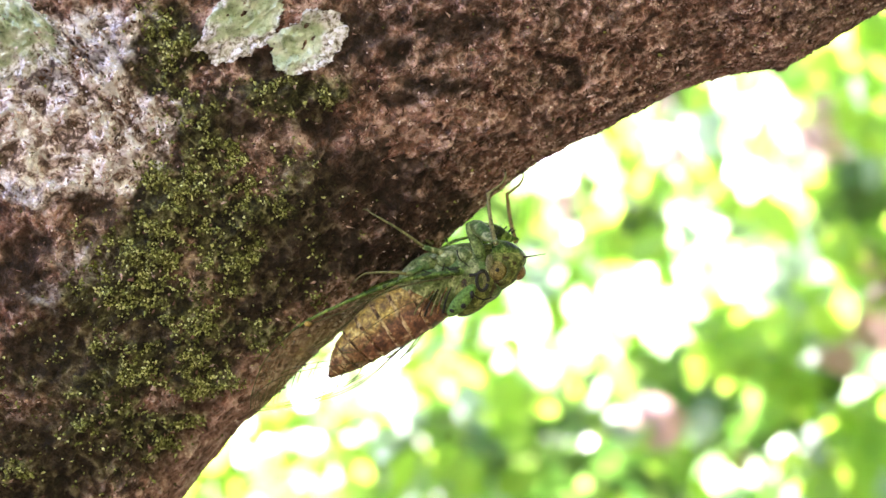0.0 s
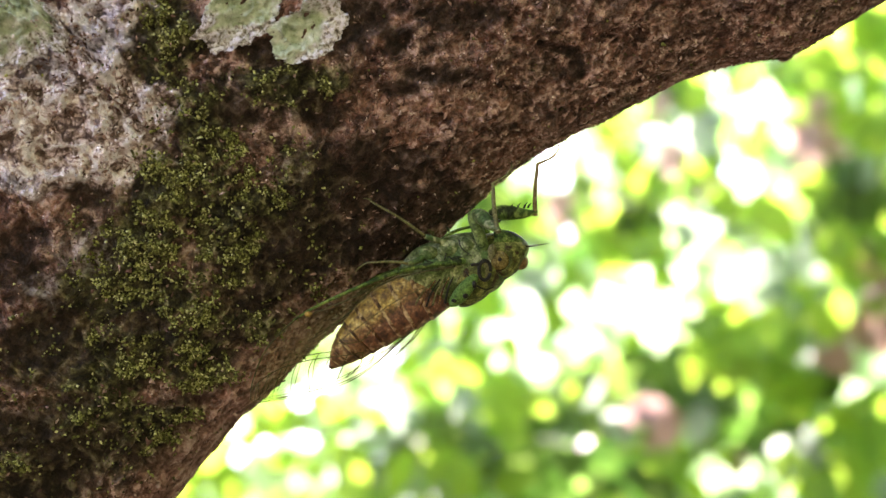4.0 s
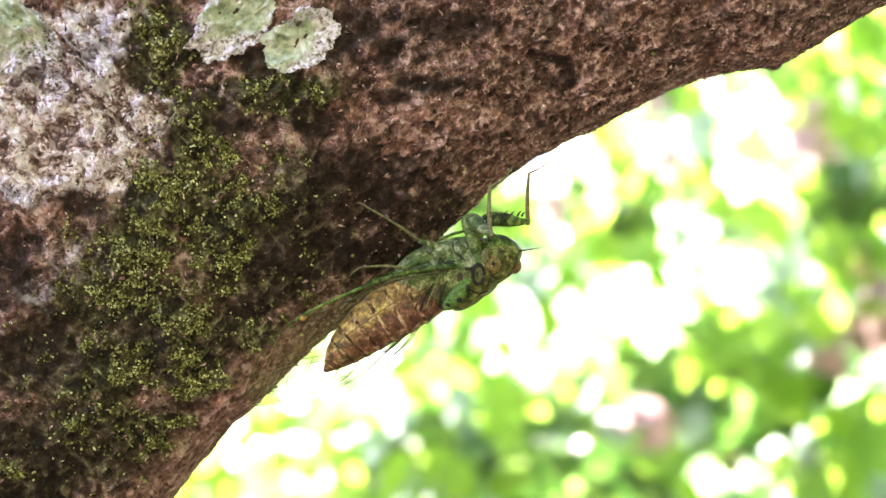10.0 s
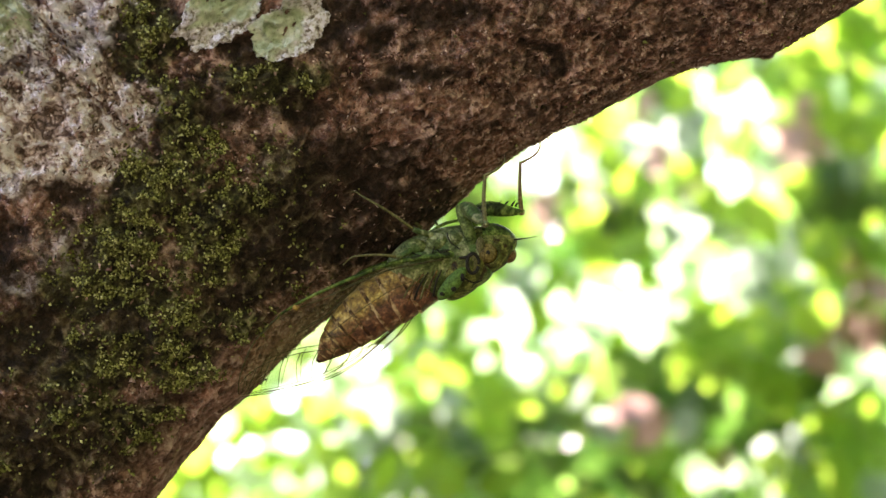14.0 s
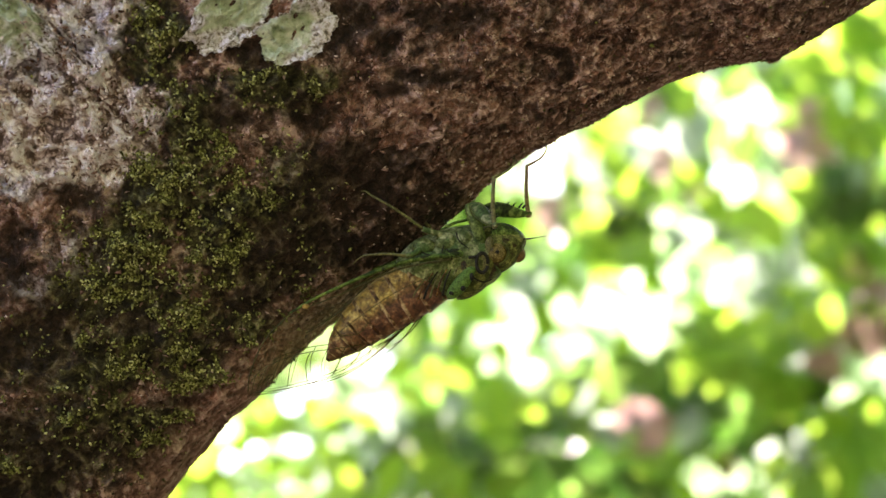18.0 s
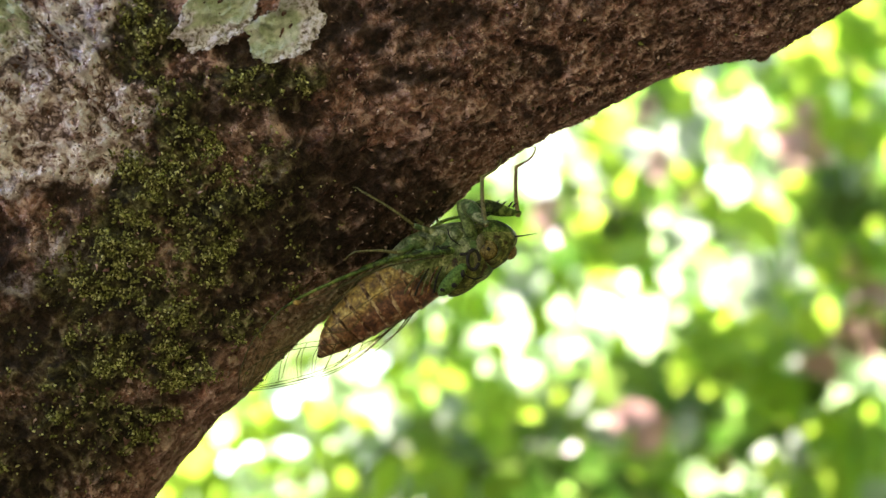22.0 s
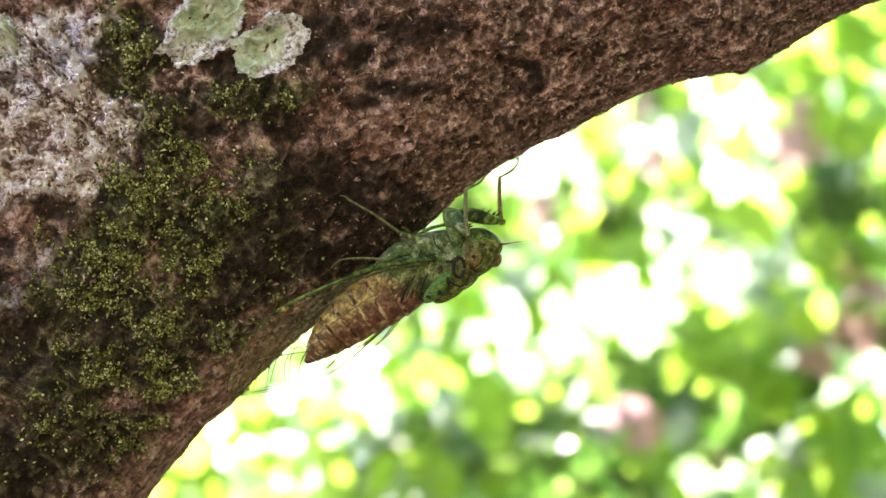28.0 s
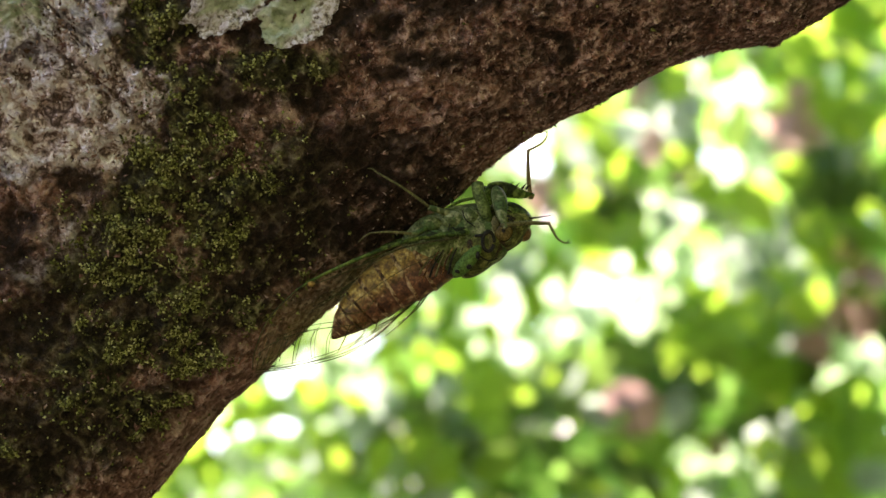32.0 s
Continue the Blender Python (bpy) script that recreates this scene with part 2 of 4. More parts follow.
def wing_material():
    m = Nodes("wing_membrane")
    c = m.coords()
    m.done(Base_Color=(0.75, 0.72, 0.45), Roughness=0.25)
    clear = m.add("ShaderNodeBsdfTransparent", {"Color": (0.93, 0.94, 0.82)})
    glow = m.add("ShaderNodeBsdfTranslucent", {"Color": (0.85, 0.83, 0.50)})
    film = m.add("ShaderNodeMixShader", {"Fac": 0.5})
    m.put(film.inputs[1], m.bsdf.outputs[0])
    m.put(film.inputs[2], glow.outputs[0])
    mixed = m.add("ShaderNodeMixShader", {"Fac": m.ramp(m.noise(c, 700, 3), (0.3, 0.012), (0.7, 0.05))})
    m.put(mixed.inputs[1], clear.outputs[0])
    m.put(mixed.inputs[2], film.outputs[0])
    m.put(m.out.inputs["Surface"], mixed.outputs[0])
    return m.mat


def leaf_material(name, dark, light, through=(0.5, 0.6, 0.05), share=0.5):
    m = Nodes(name)
    r = m.add("ShaderNodeNewGeometry").outputs["Random Per Island"]
    veins = m.noise(m.coords(), 60, 4)
    col = m.mix(m.math("MULTIPLY", veins, 0.3), m.ramp(r, (0.0, dark), (1.0, light)), dark)
    m.put(m.bsdf.inputs["Base Color"], col)
    m.put(m.bsdf.inputs["Roughness"], 0.5)
    t = m.add("ShaderNodeBsdfTranslucent", {"Color": m.mix(0.4, col, through)})
    mixed = m.add("ShaderNodeMixShader", {"Fac": share})
    m.put(mixed.inputs[1], m.bsdf.outputs[0])
    m.put(mixed.inputs[2], t.outputs[0])
    m.put(m.out.inputs["Surface"], mixed.outputs[0])
    return m.mat

# ---- the limb ----
# Its underside: x, y, z, half width, half depth in mm. From the root in the ground to the tip overhead.
GROUND = BASE.inverted() @ Vector((-0.30, 0.30, 0.0)) / MM
LIMB = [
    (GROUND.x, GROUND.y, GROUND.z - 60, 130, 110),
    (GROUND.x + 20, GROUND.y + 60, GROUND.z + 300, 100, 80),
    (-180, -10, -700, 92, 66),
    (-140, 150, -300, 84, 48),
    (-82, 214, -94, 74, 29),
    (-36.4, 220, -33.0, 68, 23),
    (-25.2, 220, -19.9, 67, 23),
    (-13.5, 220, -9.3, 66, 23),
    (-3.3, 220, 0.8, 65, 23),
    (5.7, 220, 7.6, 63, 23),
    (16.2, 220, 13.5, 62, 23),
    (31.3, 220, 21.5, 60, 23),
    (45.1, 220, 25.1, 58, 23),
    (59, 220, 32.0, 56, 23),
    (84, 222, 46, 54, 23),
    (170, 235, 110, 46, 26),
    (420, 270, 330, 38, 23),
    (760, 300, 520, 26, 22),
    (1100, 330, 800, 12, 11),
]


def limb_frames():
    """Dense samples of the underside with arc length, tangent and outward normals."""
    line = smooth_line(LIMB, 60)
    p = line[:, :3]
    t = np.gradient(p, axis=0)
    t /= np.linalg.norm(t, axis=1)[:, None]
    step = np.linalg.norm(np.diff(p, axis=0), axis=1)
    s = np.concatenate([[0], np.cumsum(step)])
    s -= s[5 * 60]
    n = np.stack([-t[:, 2], 0 * s, t[:, 0]], axis=1)
    n /= np.linalg.norm(n, axis=1)[:, None]
    e = np.cross(t, n)
    e *= np.where(e[:, 1] > 0, -1, 1)[:, None]
    e /= np.linalg.norm(e, axis=1)[:, None]
    return s, p, n, e, line[:, 3], line[:, 4]


_S, _P, _N, _E, _A, _B = limb_frames()


def limb_skin(s, f):
    """Point and normal of the limb without relief: s mm along, f radians round (0 underside, pi/2 towards the viewer)."""
    def at(q):
        return np.stack([np.interp(s, _S, q[:, k]) for k in range(3)], axis=-1)
    p, n, e = at(_P), at(_N), at(_E)
    a, b = np.interp(s, _S, _A)[..., None], np.interp(s, _S, _B)[..., None]
    c, d = np.cos(f)[..., None], np.sin(f)[..., None]
    place = p + a * (1 - c) * n + b * d * e
    normal = -c / a * n + d / b * e
    return place, normal / np.linalg.norm(normal, axis=-1)[..., None]


# Patches on the bark: x, z, half width, half height in mm.
CRUST = [(-39.4, 15.3, 6.5, 5.5), (-47.4, 15.8, 9.1, 8.3), (-44.9, 9.2, 6.5, 3.0), (-51.4, 8.5, 3.8, 3.8),
        (-42.4, 24.6, 6.0, 4.6), (-49.8, 21.9, 6.9, 4.6), (-55.1, 17.9, 6.0, 12.1)]
THIN_CRUST = [(-44.7, -1.5, 4.3, 3.5), (-49.5, -5.4, 3.1, 2.4)]
VIOLET = [(-41.6, 24.5, 5.4, 4.8), (-48.5, 20.7, 4.0, 2.1), (-51.5, 6.0, 3.2, 2.6)]
# Dark stains; those by the insect, underside and lower left also paint shade.
SCAR_SHADE = [(-43.9, 5.4, 4.9, 2.3), (-51.9, 0.9, 4.0, 3.4), (-48.0, -10.3, 5.1, 3.1), (-22.7, 22.9, 3.2, 1.8), (-26.2, 15.3, 3.0, 2.5), (-15.5, 15.7, 3.8, 2.5), (-7.4, 9.6, 9.5, 5.4), (-10.1, 5.0, 10.1, 5.7), (-1.0, 20.4, 5.2, 1.7), (-7.1, 18.9, 3.6, 1.3), (1.1, 27.5, 6.3, 2.1), (14.0, 24.0, 3.3, 0.6), (15.8, 22.2, 1.0, 2.0), (-15.9, -0.0, 9.9, 5.7), (-6.0, 5.1, 10.1, 4.5), (-20.1, -3.6, 6.0, 3.5),
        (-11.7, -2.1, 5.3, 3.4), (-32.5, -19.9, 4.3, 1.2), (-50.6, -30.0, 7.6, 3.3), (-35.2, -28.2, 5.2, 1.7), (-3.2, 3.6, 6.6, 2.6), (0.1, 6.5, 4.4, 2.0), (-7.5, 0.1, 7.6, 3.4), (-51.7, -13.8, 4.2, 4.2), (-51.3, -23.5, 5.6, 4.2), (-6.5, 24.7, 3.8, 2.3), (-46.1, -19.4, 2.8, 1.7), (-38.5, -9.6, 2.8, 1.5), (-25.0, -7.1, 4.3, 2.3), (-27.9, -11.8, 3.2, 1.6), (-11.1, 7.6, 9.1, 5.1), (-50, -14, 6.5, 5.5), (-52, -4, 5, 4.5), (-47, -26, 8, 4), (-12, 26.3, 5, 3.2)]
MOSS = [(-33.9, 25.0, 5.9, 7.1), (-22.1, 19.1, 11.0, 3.6), (-30.5, 12.4, 7.2, 7.6), (-32.3, 6.1, 12.0, 6.7), (-18.3, 7.5, 6.9, 5.0), (-36.6, -0.0, 12.5, 5.9), (-40.2, -5.3, 13.6, 6.9), (-23.8, 3.5, 10.9, 5.8),
        (-25.3, -3.3, 12.0, 5.9), (-43.9, -15.2, 15.7, 8.8), (-32.2, -15.5, 9.1, 7.1), (-46.2, -23.7, 16.8, 8.8), (-35.9, -23.6, 10.1, 7.1), (-27.1, -9.7, 7.9, 5.1), (-51.8, -30.5, 8.8, 5.9), (-33.5, 16.9, 4.8, 5.8)]
# Where the moss stands thickest.
LUSH = [(-31.4, -15.6, 4.3, 3.2), (-22.1, 19.1, 6.9, 2.1), (-26.4, 10.2, 6.2, 4.8), (-33.0, 8.2, 5.5, 4.1), (-33.3, 24.1, 2.8, 4.1), (-35.5, 0.0, 6.3, 4.2)]
PLATE = [(-1.0, 16.0, 6.7, 3.0), (5.4, 16.3, 4.3, 2.1), (-25.4, -15.6, 4.3, 2.1), (-30.0, -20.2, 4.3, 2.1)]


def patch(spots, x, z, seed, ragged=0.5, edge=0.25):
    """How far a place lies in any of the patches, 0 to 1, with ragged borders."""
    best = np.full(np.shape(x), -9.0)
    wob = ragged * (1.3 * rough(x, z, 4.0, seed, 4) + 0.7 * rough(x, z, 0.9, seed + 9, 2))
    for a, b, p, q in spots:
        best = np.maximum(best, 1 - np.sqrt(((x - a) / p) ** 2 + ((z - b) / q) ** 2) + wob)
    return np.clip(best / edge, 0, 1)


def lumps(s, w):
    """Winding ridges and pits of the bark, about a millimetre across, -1 to 1."""
    def worms(u, v, seed):
        ridge = 1 - np.minimum(np.abs(rough(u, v, 1.9, seed, 2)) * 7, 1)
        return 1.15 * ridge - 0.55 + 1.5 * rough(u, v, 1.0, seed + 4, 2)
    low = np.clip((12 - w) / 6, 0, 1)      # drawn out along the limb near its underside
    return np.clip((1 - low) * worms(s, w, 41) + low * worms(s * 0.45, w * 1.2, 51), -1, 1)


# How the underside swells and hollows: mm along the limb, mm.
SWELL = ((-6, 0, 6, 12, 18, 24, 30, 36, 42, 48, 54, 60, 66, 72, 78, 84, 90, 96, 102, 108, 114, 120, 126), (0.21, 0.21, 0.19, 0.18, 0.87, 0.64, 0.14, 0.33, 0.44, 1.22, 1.03, -0.09, -1.04, -0.8, -0.08, -0.21, -0.27, -0.39, 0.12, -0.3, -0.85, -0.55, -0.5))


def limb_relief(s, f, p):
    """Height of the bark over the plain skin, mm."""
    x, z = p[..., 0], p[..., 2]
    w = f * 45
    near = np.clip((s + 120) / 60, 0, 1) * np.clip((190 - s) / 60, 0, 1)
    h = 1.2 * rough(s, w, 26, 1, 3) + 1.1 * rough(s, w * 1.6, 7, 11, 3) + 0.9 * rough(s * 0.8, w, 2.4, 21, 4)
    fold = np.abs(rough(s * 0.8 + w * 0.4, w * 1.5 - s * 0.3, 5.0, 31, 4))
    h += 0.7 * (0.35 - np.minimum(fold * 2.2, 0.7))
    h += 0.30 * lumps(s, w) * near
    h += 0.45 * patch(CRUST, x, z, 101, edge=0.4) * (0.6 + 0.8 * lumps(s, w) + 1.2 * rough(x, z, 2.6, 55, 3)) * near
    h -= 0.5 * patch(SCAR_SHADE, x, z, 131, edge=0.8) * near
    h += 0.45 * patch(PLATE, x, z, 151, edge=0.6) * near
    h += 0.40 * patch(MOSS, x, z, 171, edge=0.9) * (0.5 + 2.0 * rough(x, z, 1.5, 65, 3)) * near
    h *= np.clip(np.abs(f) / 0.4, 0.35, 1)      # the underside is worn smoother
    h += np.interp(s, *SWELL) * np.exp(-(f / 0.45) ** 2)
    h += 0.8 * np.exp(-((s - 44) / 6) ** 2 - (f / 0.2) ** 2)
    h += 0.7 * np.exp(-((s - 101.0) / 1.1) ** 2 - (f / 0.10) ** 2)
    return h


def limb_surface(s, f):
    p, n = limb_skin(s, f)
    return p + n * limb_relief(s, f, p)[..., None], n

def bare_strip(f):
    """0 along the underside, where no moss grows."""
    return np.clip((f - 0.27) / 0.16, 0, 1)


def limb_mesh():
    lo, hi = _S[0], _S[-1]
    s = np.concatenate([np.linspace(lo, -80, 60, endpoint=False), np.linspace(-80, 150, STEPS_ALONG, endpoint=False), np.linspace(150, hi, 50)])
    f = np.concatenate([np.linspace(-0.25, 1.7, STEPS_ROUND, endpoint=False), np.linspace(1.7, 2 * math.pi - 0.25, 60, endpoint=False)])
    ss, ff = np.meshgrid(s, f, indexing="ij")
    p, _ = limb_surface(ss, ff)
    a, b = len(s), len(f)
    i, j = np.meshgrid(np.arange(a - 1), np.arange(b), indexing="ij")
    quads = np.stack([i * b + j, i * b + (j + 1) % b, (i + 1) * b + (j + 1) % b, (i + 1) * b + j], axis=-1).reshape(-1, 4)
    me = mesh_from("limb", p.reshape(-1, 3) * MM, quads)
    x, z = p[..., 0].ravel(), p[..., 2].ravel()
    seen = ((ss > -110) & (ss < 180) & (ff < 2.2)).ravel()
    strip = ((1 - bare_strip(ff)) * np.clip((34 - ss) / 8, 0, 1) * (ff > -0.3)).ravel()
    for name, spots, seed, edge in (("crust", CRUST, 101, 0.25), ("scar_shade", SCAR_SHADE, 131, 0.4), ("moss", MOSS, 171, 0.5), ("plate", PLATE, 151, 0.4), ("violet", VIOLET, 191, 0.9)):
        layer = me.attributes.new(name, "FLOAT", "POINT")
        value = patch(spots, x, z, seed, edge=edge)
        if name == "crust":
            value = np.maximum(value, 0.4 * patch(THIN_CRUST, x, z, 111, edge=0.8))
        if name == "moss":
            value = value * bare_strip(ff).ravel() * (1 - 0.7 * patch(SCAR_SHADE, x, z, 131, edge=0.4))
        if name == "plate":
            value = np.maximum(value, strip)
        if name == "scar_shade":
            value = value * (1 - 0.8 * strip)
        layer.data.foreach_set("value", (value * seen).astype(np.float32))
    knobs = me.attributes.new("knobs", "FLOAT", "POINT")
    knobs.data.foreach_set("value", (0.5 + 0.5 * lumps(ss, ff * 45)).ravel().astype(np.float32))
    return me


STEPS_ALONG, STEPS_ROUND = 900, 460
limb = tagged(new("tree"), "leaning tree limb with rough mossy lichen-covered bark", "tree")
limb.matrix_world = BASE
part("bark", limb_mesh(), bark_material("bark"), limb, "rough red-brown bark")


def grains(name, seed, n, weight, size, squash, lift, material, tries=7, long=0.75):
    """Small blobs strewn over the bark where weight(x, z) is high; one joined mesh."""
    rng = np.random.RandomState(seed)
    s, f = rng.uniform(-45, 128, n * tries), rng.uniform(-0.15, 1.45, n * tries)
    p, nor = limb_skin(s, f)
    w = weight(p[:, 0], p[:, 2], f, s)
    w = w * ((p[:, 0] > -60) & (p[:, 0] < 68) & (np.abs(p[:, 2]) < 38))
    keep = np.where(rng.rand(len(w)) < w)[0][:n]
    p, nor = limb_surface(s[keep], f[keep])
    k = len(keep)
    shape = np.array([(1, 0, 0), (-1, 0, 0), (0, 1, 0), (0, -1, 0), (0, 0, 1), (0, 0, -0.6)], dtype=float)
    tris = np.array([(0, 2, 4), (2, 1, 4), (1, 3, 4), (3, 0, 4), (2, 0, 5), (1, 2, 5), (3, 1, 5), (0, 3, 5)])
    u = np.cross(nor, rng.normal(size=(k, 3)))
    u /= np.linalg.norm(u, axis=1)[:, None]
    v = np.cross(nor, u)
    r = rng.uniform(*size, k)[:, None, None]
    kk = np.repeat(shape[None], k, axis=0) * (1 + 0.35 * rng.normal(size=(k, 6, 1)))
    tip = nor[:, None] * kk[..., 2:] * rng.uniform(*squash, (k, 1, 1))
    lean = (u * rng.normal(0, 0.5, (k, 1)) + v * rng.normal(0, 0.5, (k, 1)))[:, None] * np.maximum(kk[..., 2:], 0)
    verts = p[:, None] + r * (u[:, None] * kk[..., :1] + v[:, None] * kk[..., 1:2] * long + tip + lean + nor[:, None] * lift)
    faces = tris[None] + 6 * np.arange(k)[:, None, None]
    ob = part(name, mesh_from(name, verts.reshape(-1, 3) * MM, faces.reshape(-1, 3)), material)
    ob.matrix_world = BASE
    return ob


def moss_weight(x, z, f, s):
    clump = np.clip(0.55 + 2.8 * rough(x, z, 3.0, 301, 3), 0.12, 1) * np.clip(0.55 + 3.0 * rough(x, z, 1.1, 321, 2), 0, 1)
    bare = np.maximum(patch(SCAR_SHADE, x, z, 131), patch(CRUST, x, z, 101))
    thick = 0.55 + 2.6 * patch(LUSH, x, z, 181, ragged=0.8, edge=0.6)
    return np.clip(thick * patch(MOSS, x, z, 171, edge=0.6) * clump, 0, 1) * (1 - 0.93 * bare) * bare_strip(f) + 0.0008


def on_ridges(s, f, lo=-0.1, hi=0.5):
    """1 on the winding ridges of the bark, 0 in its pits."""
    return np.clip((lumps(s, f * 45) - lo) / (hi - lo), 0, 1)


def crust_weight(x, z, f, s):
    return patch(CRUST, x, z, 101, edge=0.3) * (0.12 + 0.88 * on_ridges(s, f)) * np.clip(0.7 + 1.5 * rough(x, z, 2.0, 341, 3), 0.1, 1)


def crumb_weight(x, z, f, s):
    bare = 1 - np.maximum(np.maximum(patch(MOSS, x, z, 171), patch(CRUST, x, z, 101)), 0.9 * patch(SCAR_SHADE, x, z, 131))
    return bare * on_ridges(s, f, 0.1, 0.7) * np.clip(0.45 + 2.2 * rough(x, z, 4.0, 381, 3), 0, 1)


def fleck_weight(x, z, f, s):
    return np.clip(0.35 + 1.8 * rough(x, z, 2.4, 361, 3), 0, 1) * (1 - 0.8 * patch(MOSS, x, z, 171)) * (1 - 0.85 * patch(SCAR_SHADE, x, z, 131))


tagged(grains("moss", 5, 110000, moss_weight, (0.10, 0.27), (0.8, 1.6), 0.5,
              speck_material("moss", (0.0, (0.03, 0.026, 0.010)), (0.3, (0.07, 0.068, 0.020)), (0.6, (0.15, 0.165, 0.04)), (0.85, (0.32, 0.34, 0.10)), (1.0, (0.58, 0.58, 0.26)))),
       "yellow-green cushion moss growing on the bark", "moss", kind="stuff")
tagged(grains("lichen_crust", 6, 26000, crust_weight, (0.10, 0.28), (0.6, 1.1), 0.2,
              speck_material("chalky_lichen", (0.0, (0.16, 0.10, 0.08)), (0.25, (0.42, 0.30, 0.26)), (0.5, (0.72, 0.60, 0.58)), (1.0, (0.95, 0.88, 0.92)))),
       "pinkish-white chalky crust of lichen on the bark", "lichen", kind="stuff")
tagged(grains("bark_crumbs", 8, 48000, crumb_weight, (0.08, 0.22), (0.5, 1.1), 0.2,
              speck_material("bark_crumb", (0.0, (0.10, 0.05, 0.035)), (0.4, (0.28, 0.165, 0.12)), (0.75, (0.50, 0.34, 0.265)), (1.0, (0.76, 0.60, 0.50)))),
       "pale brown crumbs on the ridges of the bark", "bark", kind="stuff")
tagged(grains("bark_flakes", 7, 7000, fleck_weight, (0.16, 0.50), (0.15, 0.4), 0.1,
              speck_material("bark_flake", (0.0, (0.06, 0.028, 0.02)), (0.5, (0.18, 0.095, 0.07)), (0.8, (0.34, 0.21, 0.17)), (1.0, (0.62, 0.46, 0.40))), long=0.32),
       "small pale brown flakes of peeling bark", "bark", kind="stuff")


def leafy_lichen(s0, f0, a, b, seed):
    """A flat lobed rosette that follows the bark."""
    rng = np.random.RandomState(seed)
    rings, spokes = 34, 150
    th = np.linspace(0, 2 * math.pi, spokes, endpoint=False)
    edge = 1 + 0.40 * rough(np.cos(th) * 3 + seed, np.sin(th) * 3, 1.2, seed, 5) + 0.02 * rng.normal(size=spokes)
    r = np.linspace(0.02, 1, rings)[:, None] * edge[None]
    x, y = r * np.cos(th) * a, r * np.sin(th) * b
    p, n = limb_surface(s0 + x, f0 + y / (65 * math.sin(f0)))
    q = np.linspace(0, 1, rings)[:, None] + 0 * r
    h = 0.40 + 0.8 * rough(x + 50, y + 30, 1.0, seed + 3, 4) + 0.3 * np.clip((q - 0.6) * 2.5, 0, 1)
    h = np.where(q > 0.97, -0.4, h)
    p = p + n * h[..., None]
    i, j = np.meshgrid(np.arange(rings - 1), np.arange(spokes), indexing="ij")
    quads = np.stack([i * spokes + j, (i + 1) * spokes + j, (i + 1) * spokes + (j + 1) % spokes, i * spokes + (j + 1) % spokes], axis=-1).reshape(-1, 4)
    me = mesh_from("lichen", p.reshape(-1, 3) * MM, quads)
    rim = np.clip((q - 0.62 + 0.35 * np.sin(th + seed)[None] * (q > 0.3) + 0.5 * rough(x + 9, y + 9, 1.2, seed + 8, 3)) * 3.5, 0, 1)
    layer = me.attributes.new("rim", "FLOAT", "POINT")
    layer.data.foreach_set("value", rim.ravel().astype(np.float32))
    ob = part("lichen", me, LEAFY)
    ob.matrix_world = BASE
    return tagged(ob, "round grey-green lichen with a white lobed rim on bark", "lichen", "round lichens")


LEAFY = lichen_material()
for s0, f0, a, b, seed in ((28.6, 1.34, 5.6, 5.0, 41), (48.2, 1.08, 4.0, 3.6, 42), (51.5, 0.97, 3.4, 3.3, 46)):
    leafy_lichen(s0, f0, a, b, seed)


def bark_plate(s0, f0, a, b, seed, turn):
    """A smooth raised plate of bark with torn edges."""
    rings, spokes = 30, 110
    th = np.linspace(0, 2 * math.pi, spokes, endpoint=False)
    edge = 1 + 0.7 * rough(np.cos(th) * 3 + seed, np.sin(th) * 3, 1.7, seed, 4)
    r = np.linspace(0.02, 1, rings)[:, None] * edge[None]
    x, y = r * np.cos(th) * a, r * np.sin(th) * b
    c, d = math.cos(turn), math.sin(turn)
    x, y = x * c - y * d, x * d + y * c
    f = f0 + y / (20 + 45 * math.sin(f0))
    p, n = limb_surface(s0 + x, f)
    q = np.linspace(0, 1, rings)[:, None] + 0 * r
    h = 0.30 * (1 - q ** 3) + 0.12 * rough(x * 0.5 + 50, y * 2 + 30, 1.5, seed + 3, 4) + 0.06
    h = np.where(q > 0.97, -0.3, h)
    p = p + n * h[..., None]
    i, j = np.meshgrid(np.arange(rings - 1), np.arange(spokes), indexing="ij")
    quads = np.stack([i * spokes + j, (i + 1) * spokes + j, (i + 1) * spokes + (j + 1) % spokes, i * spokes + (j + 1) % spokes], axis=-1).reshape(-1, 4)
    me = mesh_from("bark_plate", p.reshape(-1, 3) * MM, quads)
    knobs = me.attributes.new("knobs", "FLOAT", "POINT")
    knobs.data.foreach_set("value", (0.6 + 0.4 * lumps(s0 + x, f * 45)).ravel().astype(np.float32))
    part("bark_plate", me, PLATE_BARK, limb, "smoother orange-brown plate of bark")


PLATE_BARK = bark_material("plate_bark", 1.0)
for s0, f0, a, b, seed, turn in ((57.4, 0.57, 6.2, 3.0, 51, -0.15), (61.9, 0.50, 3.4, 2.0, 52, 0.1), (21.4, 0.30, 6.5, 1.8, 53, 0.0), (15.1, 0.30, 4.8, 2.0, 54, 0.2)):
    bark_plate(s0, f0, a, b, seed, turn)

# ---- the cicada ----
# Laid out on a side-view drawing: u along, v down, one unit is 0.0721 mm; y in units away from the viewer.
UNIT = 0.0721 * MM


def side(u, v, y=0.0):
    return Vector(((u - 790) * UNIT, y * UNIT, (478 - v) * UNIT))


